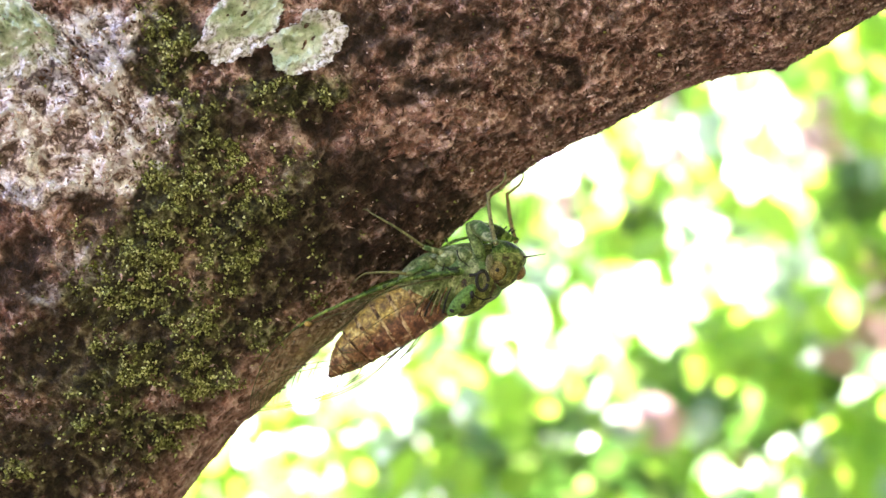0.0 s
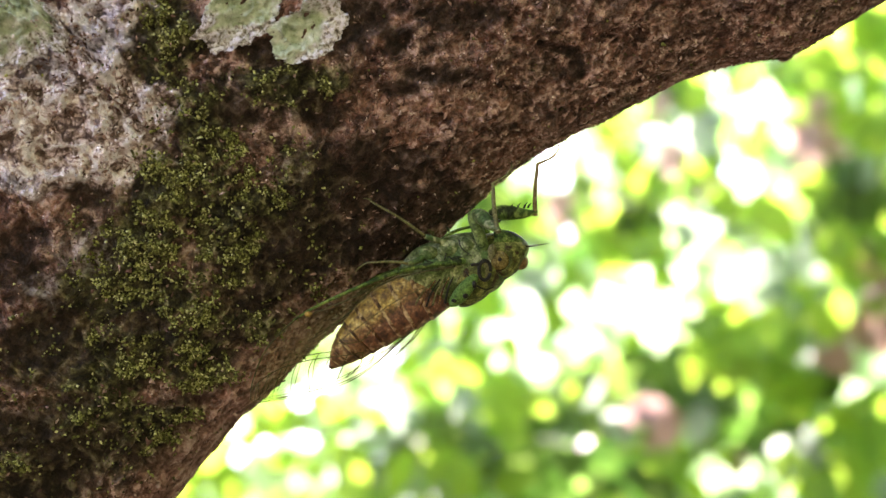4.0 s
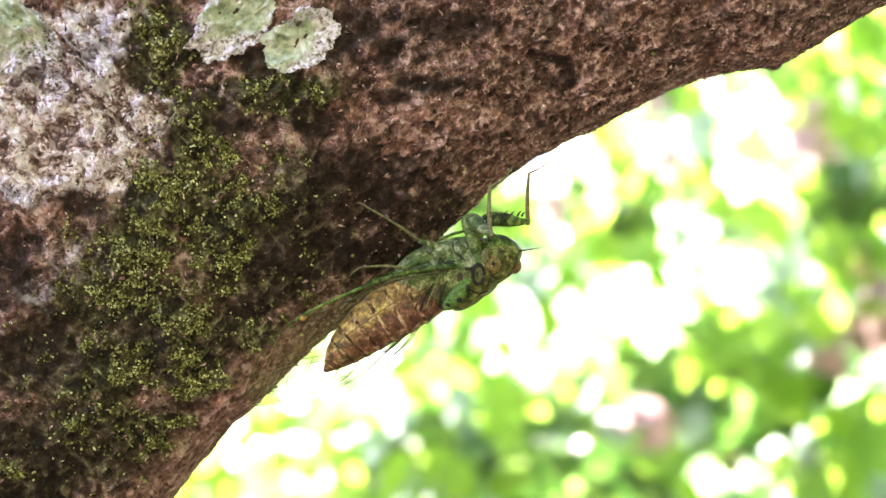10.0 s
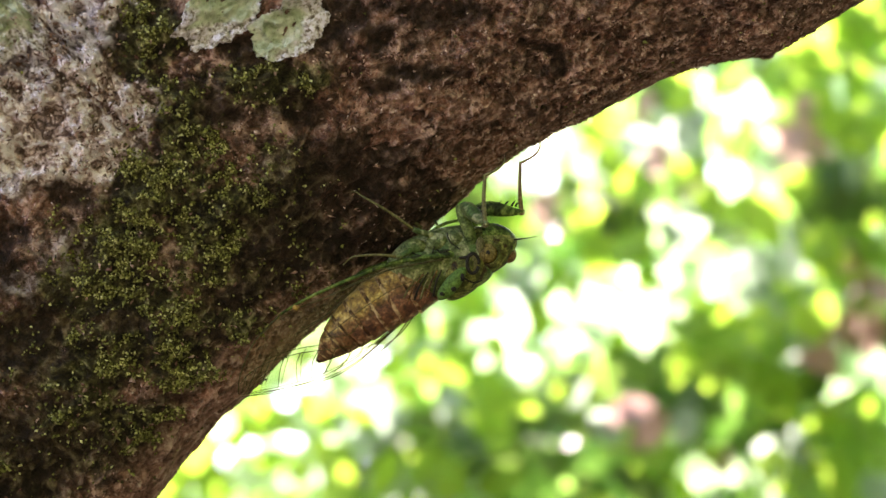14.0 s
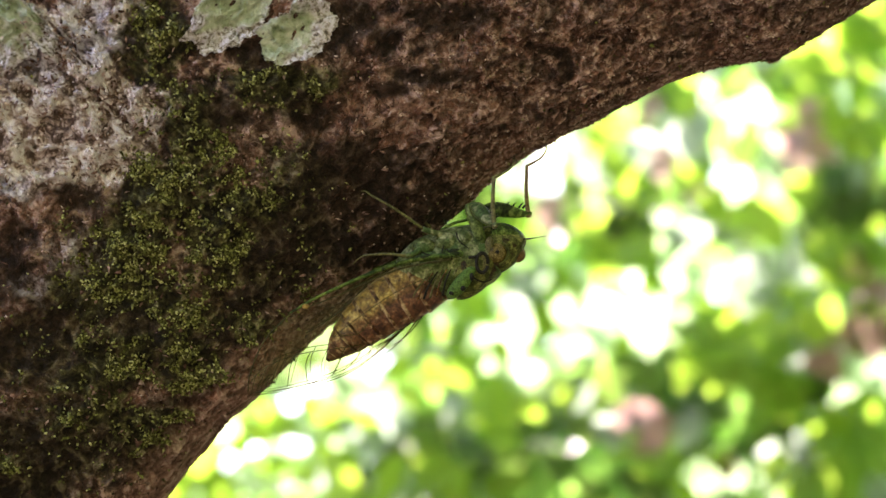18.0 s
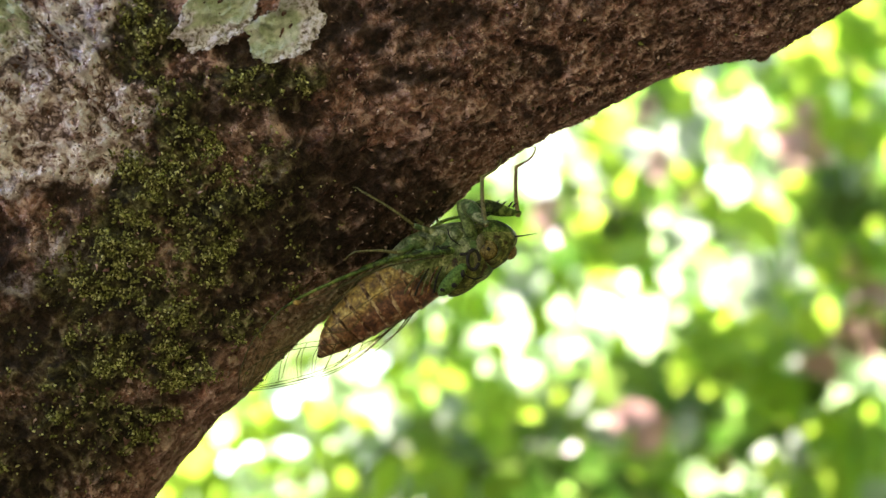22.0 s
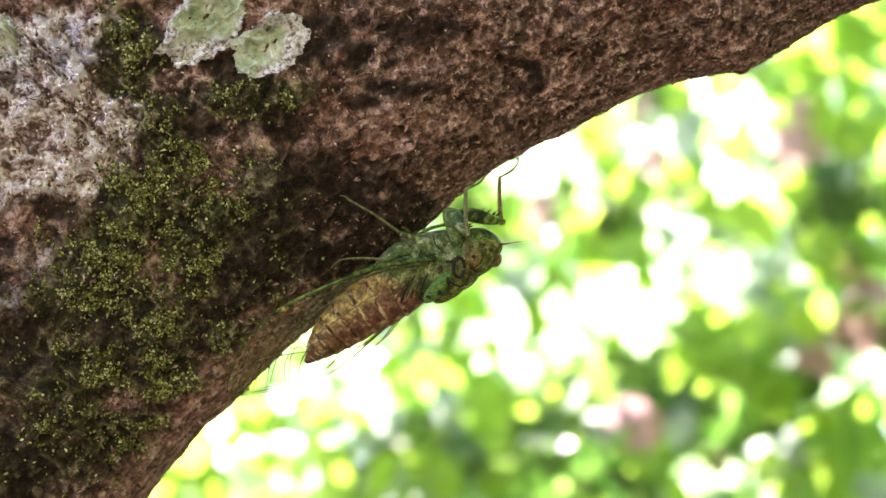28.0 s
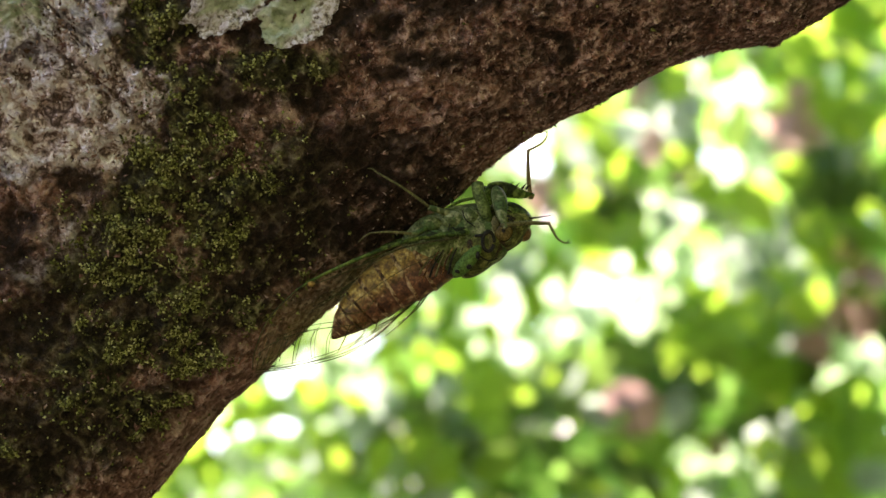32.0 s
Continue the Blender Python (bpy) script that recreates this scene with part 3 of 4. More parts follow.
def sweep(sections, n=28, ridge=0.0, closed=True):
    """A body through sections (u, v, half height, half width[, y]); rings stand across the line of the centres."""
    sec = np.array([tuple(s) + (0,) * (5 - len(s)) for s in sections], dtype=float)
    bm = bmesh.new()
    rings = []
    c = sec[:, :2]
    t = np.gradient(c, axis=0)
    t /= np.linalg.norm(t, axis=1)[:, None]
    for i, (u, v, h, w, y) in enumerate(sec):
        across = (-t[i][1], t[i][0])
        ring = []
        for k in range(n):
            a = 2 * math.pi * k / n
            g = 1 + ridge * math.cos(6 * a)
            ring.append(bm.verts.new(side(u + across[0] * h * g * math.sin(a), v + across[1] * h * g * math.sin(a), y + w * g * math.cos(a))))
        rings.append(ring)
    for a, b in zip(rings, rings[1:]):
        for k in range(n):
            bm.faces.new((a[k], a[(k + 1) % n], b[(k + 1) % n], b[k]))
    if closed:
        bm.faces.new(rings[0][::-1])
        bm.faces.new(rings[-1])
    bmesh.ops.recalc_face_normals(bm, faces=bm.faces)
    return bm


def finer(sections, k=4):
    return smooth_line([tuple(s) + (0,) * (5 - len(s)) for s in sections], k)


def tube(bm, points, radii, n=8):
    """A tapered round rod through points (vectors, metres), radii in metres."""
    rings = []
    up = Vector((0.13, 1, 0.21)).normalized()
    for i, p in enumerate(points):
        a, b = points[max(i - 1, 0)], points[min(i + 1, len(points) - 1)]
        d = (b - a).normalized()
        x = d.cross(up).normalized()
        y = d.cross(x)
        rings.append([bm.verts.new(p + (x * math.cos(2 * math.pi * k / n) + y * math.sin(2 * math.pi * k / n)) * radii[i]) for k in range(n)])
    for a, b in zip(rings, rings[1:]):
        for k in range(n):
            bm.faces.new((a[k], a[(k + 1) % n], b[(k + 1) % n], b[k]))
    bm.faces.new(rings[0][::-1])
    bm.faces.new(rings[-1])
    return bm


def rod(points, r0, r1=None, n=8, smooth=5):
    """A rod through (u, v, y) of the drawing, radii in units."""
    line = smooth_line(points, smooth) if len(points) > 2 else np.array(points, dtype=float)
    r1 = r0 if r1 is None else r1
    radii = [(r0 + (r1 - r0) * i / (len(line) - 1)) * UNIT for i in range(len(line))]
    bm = bmesh.new()
    tube(bm, [side(*p) for p in line], radii, n)
    bmesh.ops.recalc_face_normals(bm, faces=bm.faces)
    return bm


def ball(u, v, y, ru, rv, ry, seg=20):
    bm = bmesh.new()
    bmesh.ops.create_uvsphere(bm, u_segments=seg, v_segments=seg // 2 + 2, radius=1)
    for vert in bm.verts:
        x, yy, z = vert.co
        vert.co = side(u + x * ru, v - z * rv, y + yy * ry)
    return bm


def ring_material():
    """Horn of the abdomen: golden along the flank, red-brown below, flecked."""
    m = Nodes("golden_brown_horn")
    c = m.coords()
    a, b = m.noise(c, 1000, 3, 0.6, 0.1), m.noise(c, 2600, 3, 0.6)
    red = m.ramp(a, (0.36, (0.045, 0.016, 0.007)), (0.47, (0.105, 0.04, 0.017)), (0.57, (0.17, 0.072, 0.033)), (0.67, (0.36, 0.23, 0.13)))
    golden = m.ramp(a, (0.36, (0.10, 0.05, 0.011)), (0.47, (0.22, 0.125, 0.024)), (0.57, (0.37, 0.24, 0.052)), (0.68, (0.55, 0.41, 0.15)))
    xyz = m.add("ShaderNodeSeparateXYZ", {"Vector": c})
    across = m.math("ADD", m.math("MULTIPLY", xyz.outputs[0], -0.6), m.math("MULTIPLY", xyz.outputs[2], 0.8))
    across = m.math("ADD", across, m.math("MULTIPLY", m.math("SUBTRACT", m.noise(c, 300, 2), 0.5), 0.004))
    col = m.mix(m.ramp(m.math("MULTIPLY", across, 100.0), (0.17, 0.0), (0.30, 0.9), (0.50, 0.9), (0.60, 0.3)), red, golden)
    col = m.mix(0.6, col, m.ramp(b, (0.35, 0.1), (0.65, 0.85)), "OVERLAY")
    return m.done(Base_Color=col, Roughness=0.4, Specular_IOR_Level=0.4, Normal=m.bump(b, 0.4, 0.0001))


green = skin_material("green_skin", (0.32, (0.012, 0.026, 0.006)), (0.5, (0.055, 0.10, 0.018)), (0.68, (0.17, 0.22, 0.05)), blotch=(0.018, 0.026, 0.008), roughness=0.8)
pale_green = skin_material("grey_green_skin", (0.34, (0.022, 0.042, 0.010)), (0.5, (0.085, 0.115, 0.036)), (0.66, (0.25, 0.27, 0.14)), scale=800, blotch=(0.045, 0.085, 0.022))
leg_green = skin_material("leg_green_skin", (0.32, (0.02, 0.04, 0.009)), (0.5, (0.07, 0.11, 0.026)), (0.68, (0.17, 0.22, 0.07)), scale=800)
brown_face = skin_material("brown_face", (0.32, (0.03, 0.016, 0.007)), (0.5, (0.12, 0.07, 0.026)), (0.68, (0.26, 0.17, 0.07)), scale=1000)
leaf_green = skin_material("leaf_green_skin", (0.3, (0.035, 0.08, 0.013)), (0.6, (0.08, 0.155, 0.03)), (0.8, (0.14, 0.23, 0.055)), roughness=0.7)
olive = skin_material("olive_skin", (0.32, (0.016, 0.02, 0.004)), (0.5, (0.07, 0.085, 0.017)), (0.66, (0.21, 0.22, 0.055)), blotch=(0.03, 0.018, 0.006))
horn = skin_material("brown_horn", (0.36, (0.02, 0.008, 0.004)), (0.47, (0.07, 0.028, 0.009)), (0.58, (0.16, 0.075, 0.02)), (0.68, (0.28, 0.17, 0.06)), scale=1100, roughness=0.35)
light_ring = ring_material()
rim_horn = skin_material("pale_rimmed_horn", (0.40, (0.04, 0.016, 0.007)), (0.5, (0.15, 0.075, 0.034)), (0.58, (0.38, 0.27, 0.15)), scale=700, roughness=0.4)
gold = skin_material("golden_horn", (0.30, (0.10, 0.05, 0.012)), (0.48, (0.26, 0.16, 0.035)), (0.66, (0.42, 0.31, 0.09)), scale=800, roughness=0.35)
black = skin_material("black_horn", (0.3, (0.006, 0.006, 0.004)), (0.7, (0.02, 0.018, 0.012)))
straw = skin_material("straw_horn", (0.3, (0.055, 0.055, 0.018)), (0.7, (0.145, 0.135, 0.052)))
eye_skin = skin_material("eye", (0.3, (0.055, 0.04, 0.013)), (0.5, (0.13, 0.10, 0.028)), (0.7, (0.22, 0.18, 0.06)), roughness=0.2)

cicada = tagged(new("cicada"), "small green and brown cicada with clear wings clinging under the limb", "insect")

# head
head = part("head", sweep(finer([(852, 437, 46, 48), (870, 431, 43, 49), (890, 426, 37, 44), (905, 424, 30, 35), (916, 425, 19, 22), (921, 427, 5, 6)]), 32), olive, cicada)
part("brow", sweep(finer([(862, 404, 18, 40), (884, 404, 19, 38), (904, 410, 15, 28), (917, 420, 8, 15), (921, 424, 3, 4)]), 24), green, head, "dark green brow")
part("face", ball(909, 440, 0, 14, 15, 20), brown_face, head, "ridged brown face")
for k in range(5):
    part("face_ridge", rod([(899 + 4 * k, 429 + 1.2 * k, -21 + 1.2 * k), (905 + 3.6 * k, 440 + k, -20 + 3 * k), (903 + 3 * k, 450 - k, -12 + k)], 1.1), black, head)
for y in (-1, 1):
    eye = part("eye", ball(870, 437, 42 * y, 18, 18, 12), eye_skin, cicada, "bulging brown compound eye")
    part("pupil", ball(871, 436, 52.5 * y, 4, 4, 2.6), black, eye)
    part("eye_rim", rod([(870 + 20 * math.cos(a), 437 + 20 * math.sin(a), (44 + 1.5 * math.cos(a)) * y) for a in np.linspace(0, 2 * math.pi, 18)], 2.4, smooth=2), olive, eye, "olive fold round the eye")
    part("antenna", rod([(915, 414, 17 * y), (926, 413, 19 * y), (940, 411, 21 * y), (958, 408, 24 * y)], 2.0, 0.5), black, cicada, "hair-thin antenna")
part("beak", rod([(905, 447, -2), (880, 400, 2), (858, 392, 3)], 5, 2), olive, head)

# thorax
thorax = part("thorax", sweep(finer([(700, 478, 18, 20), (712, 474, 36, 34), (738, 468, 53, 46), (775, 460, 60, 51), (815, 449, 60, 53), (848, 440, 54, 51), (866, 434, 44, 44)]), 36), pale_green, cicada)
collar = part("collar", sweep(finer([(786, 486, 38, 36), (800, 479, 45, 50), (822, 465, 46, 57), (846, 452, 40, 55), (860, 445, 36, 47)]), 32), olive, cicada, "olive collar behind the head")
part("shoulder_plate", sweep(finer([(786, 518, 2, 2, -42), (791, 511, 9, 9, -47), (803, 497, 13, 10, -52), (817, 480, 12, 10, -55), (828, 466, 7, 7, -55), (831, 461, 2, 2, -54)]), 24), leaf_green, collar, "bright leaf-green shoulder plate")
for u, v, y, a, b in ((793, 507, -56, 6, 4), (812, 499, -63, 5, 4.5), (827, 479, -64, 4, 7)):
    part("spot", ball(u, v, y, a, b, 3.5, 12), black, collar)
ring = [(845 + 10 * math.cos(a), 455 + 17 * math.sin(a), -54 + 2.5 * math.cos(a + 0.6)) for a in np.linspace(0.3, 2 * math.pi + 0.1, 16)]
part("ring_mark", rod(ring, 3.2, smooth=2), black, collar, "black oval line")
part("ring_field", ball(845, 455, -50, 10, 17, 5), straw, collar)
part("seam", rod([(822, 446, -52), (834, 444, -55), (848, 438, -54)], 3.0, 2.0), black, collar)
part("seam", rod([(812, 456, -53), (826, 477, -57), (846, 488, -49), (862, 484, -40)], 1.8, 1.2), black, collar)
part("cheek", ball(858, 424, -46, 8, 15, 8), straw, head, "pale cheek fold")
for u, v, y, a, b, c in ((745, 428, -34, 22, 17, 14), (782, 420, -36, 20, 18, 14), (814, 416, -36, 16, 20, 13), (762, 447, -45, 30, 12, 8), (715, 452, -31, 18, 14, 10), (800, 440, -47, 20, 10, 7)):
    part("side_plate", ball(u, v, y, a, b, c), pale_green if u != 800 else green, thorax)
for p in ([(770, 412, -40), (778, 424, -48), (775, 438, -50)], [(800, 402, -38), (806, 418, -48), (822, 430, -52)], [(730, 430, -42), (748, 440, -50), (768, 441, -52)], [(783, 431, -50), (790, 436, -52), (802, 432, -53)]):
    part("seam", rod(p, 1.3, 0.8), black, thorax)

# abdomen, ring by ring
SPINE = finer([(772, 480, 44, 40), (735, 497, 50, 46), (700, 518, 50, 46), (670, 537, 48, 44), (640, 560, 43, 40), (618, 580, 36, 33), (600, 598, 27, 25), (588, 612, 17, 16), (579, 623, 8, 8), (574, 628, 3, 3)], 10)
abdomen = part("abdomen", sweep(SPINE * np.array([1, 1, 0.95, 0.95, 1]), 28), horn, cicada, "banded brown abdomen")
cuts = [2]
while cuts[-1] < 82:
    cuts.append(cuts[-1] + (8 if len(cuts) % 2 else 1))
for k, (a, b) in enumerate(zip(cuts, cuts[1:])):
    rows = SPINE[a:b + 2].copy()
    swell = np.linspace(0.965, 1.02, len(rows)) if k % 2 == 0 else np.full(len(rows), 1.03)
    swell[-1] = 0.95
    rows[:, 2:4] *= swell[:, None]
    part("abdomen_ring", sweep(rows, 36, 0.010), light_ring if k % 2 == 0 else rim_horn, abdomen)
for k in range(6):
    part("sound_rib", rod([(722 + 11 * k, 522 - 2 * k, -40 - k), (732 + 10 * k, 502 - 3 * k, -47 - k), (752 + 8 * k, 474 - 2 * k, -50)], 2.2, 1.2), (straw, horn, black)[k % 3], abdomen)

# wings: the border runs out along the front edge and back along the hind edge
FRONT_EDGE = [(806, 440), (740, 447), (680, 462), (620, 487), (570, 510), (530, 530), (490, 560), (460, 602), (444, 645), (440, 680)]
HIND_EDGE = [(800, 488), (778, 524), (740, 546), (702, 576), (674, 604), (640, 634), (600, 656), (560, 669), (500, 682), (440, 690)]
wing_film = wing_material()
vein_skin = skin_material("wing_vein", (0.3, (0.028, 0.028, 0.009)), (0.7, (0.075, 0.068, 0.022)), roughness=0.7)


def wing_point(a, b, flip=1, lag=(0, 0)):
    """a: base to tip, b: front to hind edge."""
    k = a * (len(FRONT_EDGE) - 1)
    f = np.array([np.interp(k, range(10), [p[i] for p in FRONT_EDGE]) for i in (0, 1)])
    h = np.array([np.interp(k, range(10), [p[i] for p in HIND_EDGE]) for i in (0, 1)])
    u, v = f + (h - f) * b
    y = -58 + 50 * b ** 2.2 - 6 * math.sin(math.pi * b) + 10 * a
    y += 1.3 * math.sin(23 * a + 5 * b) * math.sin(math.pi * b)
    return (u + lag[0], v + lag[1], y * flip)


VEIN = 0.78


def wing(flip, lag):
    na, nb = 44, 14
    bm = bmesh.new()
    grid = [[bm.verts.new(side(*wing_point(i / na, j / nb, flip, lag))) for j in range(nb + 1)] for i in range(na + 1)]
    for i in range(na):
        for j in range(nb):
            bm.faces.new((grid[i][j], grid[i + 1][j], grid[i + 1][j + 1], grid[i][j + 1]))
    membrane = part("forewing", bm, wing_film, cicada, "clear veined forewing")
    membrane.visible_shadow = False

    def vein(path, r0, r1, mat=vein_skin, name="vein"):
        part(name, rod([wing_point(a, b, flip, lag) for a, b in path], r0 * VEIN, r1 * VEIN, 6, 4), mat, membrane)
    vein([(k / 10, 0.0) for k in range(0, 7)], 6.2, 2.8, green, "front_vein")
    vein([(0.6, 0.0), (0.75, 0.0), (0.9, 0.0), (1.0, 0.0)], 2.2, 1.0)
    vein([(0.06, 1.0)] + [(k / 10, 1.0) for k in range(1, 11)], 1.6, 0.9)
    vein([(0.3, 0.985), (0.5, 0.95), (0.7, 0.93), (0.85, 0.93), (0.98, 0.94)], 0.9, 0.7)
    vein([(0.02, 0.12), (0.2, 0.10), (0.4, 0.10), (0.55, 0.05)], 2.4, 1.0)
    vein([(0.08, 0.4), (0.25, 0.45), (0.45, 0.5), (0.55, 0.52)], 0.8, 0.7)
    vein([(0.08, 0.7), (0.25, 0.75), (0.4, 0.8), (0.52, 0.95)], 0.8, 0.7)
    vein([(0.3, 0.12), (0.42, 0.28), (0.55, 0.32), (0.62, 0.30)], 1.1, 0.8)
    for k in range(8):
        a = 0.50 + 0.055 * k
        b = 0.16 + 0.09 * (7 - k)
        vein([(a, b), (a + 0.06, b + 0.10), (min(a + 0.14, 0.985), min(b + 0.42, 0.94))], 0.95, 0.7)
        vein([(a, b), (a + 0.055, b - 0.09)], 0.9, 0.9)
    vein([(0.40, 0.62), (0.47, 0.66), (0.55, 0.52)], 0.8, 0.8)
    return membrane


wing(1, (0, 0))
wing(-1, (3, -5))
part("wing_spot", ball(541, 531, -58, 7, 5, 2, 12), gold, cicada, "pale yellow speck on the wing edge")
for k, (a, b) in enumerate((((742, 548), (690, 600)), ((735, 552), (668, 622)), ((725, 556), (655, 604)))):
    part("hind_wing_edge", rod([(*a, -12 + 3 * k), ((a[0] + b[0]) / 2 + 4, (a[1] + b[1]) / 2 + 3, -14), (*b, -10)], 1.3, 0.7), vein_skin, cicada)


# legs
def leg_rod(name, points, r0, r1, mat, parent, label=""):
    return part(name, rod(points, r0, r1, 8, 4), mat, parent, label)


for flip, du, dv in ((-1, 0, 0), (1, 14, -4)):
    mid = leg_rod("middle_leg", [(790, 412, 30 * flip), (765, 404, 44 * flip), (742, 396, 52 * flip)], 7, 4.5, pale_green, cicada)
    leg_rod("shin", [(742 + du, 396 + dv, 52 * flip), (700 + du, 366 + dv, 66 * flip), (652 + du, 338 + dv, 64 * flip)], 3.0, 1.8, straw, mid, "thin straw-coloured shin")
    leg_rod("foot", [(652 + du, 338 + dv, 64 * flip), (644 + du, 332 + dv, 60 * flip), (636 + du, 331 + dv, 54 * flip)], 1.7, 1.0, straw, mid)
    hind = leg_rod("hind_leg", [(740, 430, 40 * flip), (726, 440, 56 * flip), (712, 443, 64 * flip)], 6, 4, pale_green, cicada)
    leg_rod("shin", [(712, 443, 64 * flip), (680, 440, 74 * flip), (643, 442, 74 * flip)], 3.0, 1.8, straw, hind, "thin straw-coloured shin")
    leg_rod("foot", [(643, 442, 74 * flip), (632, 448, 72 * flip), (622, 458, 66 * flip)], 1.8, 1.0, straw, hind)
leg_rod("strut", [(770, 402, 10), (795, 386, 14), (826, 378, 16)], 3.2, 2.4, green, thorax)
leg_rod("strut", [(800, 404, 2), (786, 392, 14), (780, 380, 22)], 3.0, 2.0, green, thorax)

THIGH, SHIN = 80, 87
tan = skin_material("tan_horn", (0.3, (0.07, 0.05, 0.018)), (0.7, (0.19, 0.145, 0.055)))


def foreleg(name, mat):
    """Thigh and shin with their joints at their origins, both pointing along +x."""
    def at(a, b, y=0.0):
        return Vector((a * UNIT, y * UNIT, b * UNIT))
    bm = bmesh.new()
    prof = [(0, 0, 7), (8, 1, 11), (22, 2, 14), (40, 1, 13.5), (58, -1, 10), (72, -1, 6.5), (80, 0, 5), (86, 0, 4)]
    line = smooth_line(prof, 4)
    tube(bm, [at(p[0], p[1]) for p in line], [max(p[2], 2) * UNIT * 0.95 for p in line], 14)
    thigh = part(name, bm, mat, cicada, "swollen spiny green thigh")
    for a, h in ((38, 9), (50, 8), (62, 10), (69, 5)):
        bm = bmesh.new()
        tube(bm, [at(a, 8), at(a + 3, 14), at(a + 7, 14 + h * 0.5)], [2.2 * UNIT, 1.5 * UNIT, 0.3 * UNIT], 6)
        part("spine", bm, black, thigh)
    bm = bmesh.new()
    line = smooth_line([(-7, 0), (20, 2), (50, 2), (78, 0), (SHIN, 0)], 4)
    tube(bm, [at(*p) for p in line], [UNIT * (4.4 - 1.6 * i / (len(line) - 1)) for i in range(len(line))], 10)
    shin = part(name + "_shin", bm, straw if mat is pale_green else tan, cicada, "thin straight shin")
    bm = bmesh.new()
    line = smooth_line([(SHIN - 2, 0), (SHIN + 4, -12), (SHIN + 12, -26), (SHIN + 24, -35), (SHIN + 32, -36)], 4)
    tube(bm, [at(*p) for p in line], [UNIT * (2.6 - 1.3 * i / (len(line) - 1)) for i in range(len(line))], 8)
    part("foot", bm, straw if mat is pale_green else tan, shin)
    for k in (-1, 1):
        bm = bmesh.new()
        tube(bm, [at(SHIN + 31, -36), at(SHIN + 35, -35 + 2 * k, 2 * k), at(SHIN + 37, -32 + 2 * k, 3 * k)], [1.2 * UNIT, 0.9 * UNIT, 0.3 * UNIT], 6)
        part("claw", bm, black, shin)
    return thigh, shin


far_thigh, far_shin = foreleg("foreleg", green)
near_thigh, near_shin = foreleg("foreleg", pale_green)
part("hip", rod([(846, 425, -36), (838, 398, -42), (828, 372, -38), (826, 356, -30)], 10, 11, 12), leg_green, cicada, "swollen green hip")
part("hip", rod([(850, 425, 26), (846, 395, 24), (842, 372, 20), (846, 360, 18)], 11, 10, 12), green, cicada)


# ---- the thin leg of another insect that now and then feels out past the limb ----
feeler = tagged(new("insect_leg"), "thin bent dark leg of a small insect hidden behind the limb", "insect leg")
for name, a, b in (("shin", (52.0, 221, 28.4), (54.6, 220, 26.7)), ("foot", (54.6, 220, 26.7), (54.1, 221, 29.4))):
    bm = bmesh.new()
    p, q = Vector(a) - Vector((53.5, 221, 28.5)), Vector(b) - Vector((53.5, 221, 28.5))
    tube(bm, [p * MM, (p.lerp(q, 0.5) + Vector((0.04, 0, -0.04))) * MM, q * MM], [0.00009, 0.00007, 0.00005], 7)
    part(name, bm, green, feeler)

# ---- the ground, the added unseen wall and the hedge behind ----
def ground_sheet():
    bm = bmesh.new()
    bmesh.ops.create_grid(bm, x_segments=60, y_segments=60, size=300)
    return bm


m = Nodes("leaf_litter")
c = m.coords()
litter = m.done(Base_Color=m.ramp(m.noise(c, 0.8, 8, 0.7), (0.3, (0.025, 0.025, 0.010)), (0.6, (0.055, 0.048, 0.024)), (0.8, (0.10, 0.08, 0.043))), Roughness=0.95)
ground = tagged(part("ground", ground_sheet(), litter), "brown leaf litter and low grass", "ground", kind="structure")
# Dark green for the added wall that shapes the skylight out of view.
m = Nodes("skylight_wall_green")
c = m.coords()
wall_green = m.done(Base_Color=m.ramp(m.noise(c, 3, 8, 0.75), (0.35, (0.012, 0.02, 0.006)), (0.55, (0.04, 0.06, 0.015)), (0.75, (0.09, 0.12, 0.03))), Roughness=0.8)
tagged(part("backdrop", skylight_wall(), wall_green), "added dark green wall out of view that blocks skylight", "trees", kind="structure")

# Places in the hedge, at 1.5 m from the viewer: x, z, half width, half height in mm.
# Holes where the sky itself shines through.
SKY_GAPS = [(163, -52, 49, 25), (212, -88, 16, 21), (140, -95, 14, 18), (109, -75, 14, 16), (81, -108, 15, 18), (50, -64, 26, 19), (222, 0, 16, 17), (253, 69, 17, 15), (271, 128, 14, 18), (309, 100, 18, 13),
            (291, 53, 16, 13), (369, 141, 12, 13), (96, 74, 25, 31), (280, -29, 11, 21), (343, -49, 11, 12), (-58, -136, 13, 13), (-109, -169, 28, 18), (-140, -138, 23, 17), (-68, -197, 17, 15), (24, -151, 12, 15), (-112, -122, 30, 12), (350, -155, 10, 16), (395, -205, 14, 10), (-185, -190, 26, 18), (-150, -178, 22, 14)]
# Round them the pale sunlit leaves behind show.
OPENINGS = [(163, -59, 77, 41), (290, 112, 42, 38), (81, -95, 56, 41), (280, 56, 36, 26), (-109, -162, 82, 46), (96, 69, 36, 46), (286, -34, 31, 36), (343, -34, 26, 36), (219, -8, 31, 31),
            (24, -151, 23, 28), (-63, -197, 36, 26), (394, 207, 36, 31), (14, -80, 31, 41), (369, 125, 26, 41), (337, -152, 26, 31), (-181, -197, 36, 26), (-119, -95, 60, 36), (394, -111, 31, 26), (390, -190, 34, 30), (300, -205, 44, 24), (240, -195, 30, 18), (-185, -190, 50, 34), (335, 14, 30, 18)]
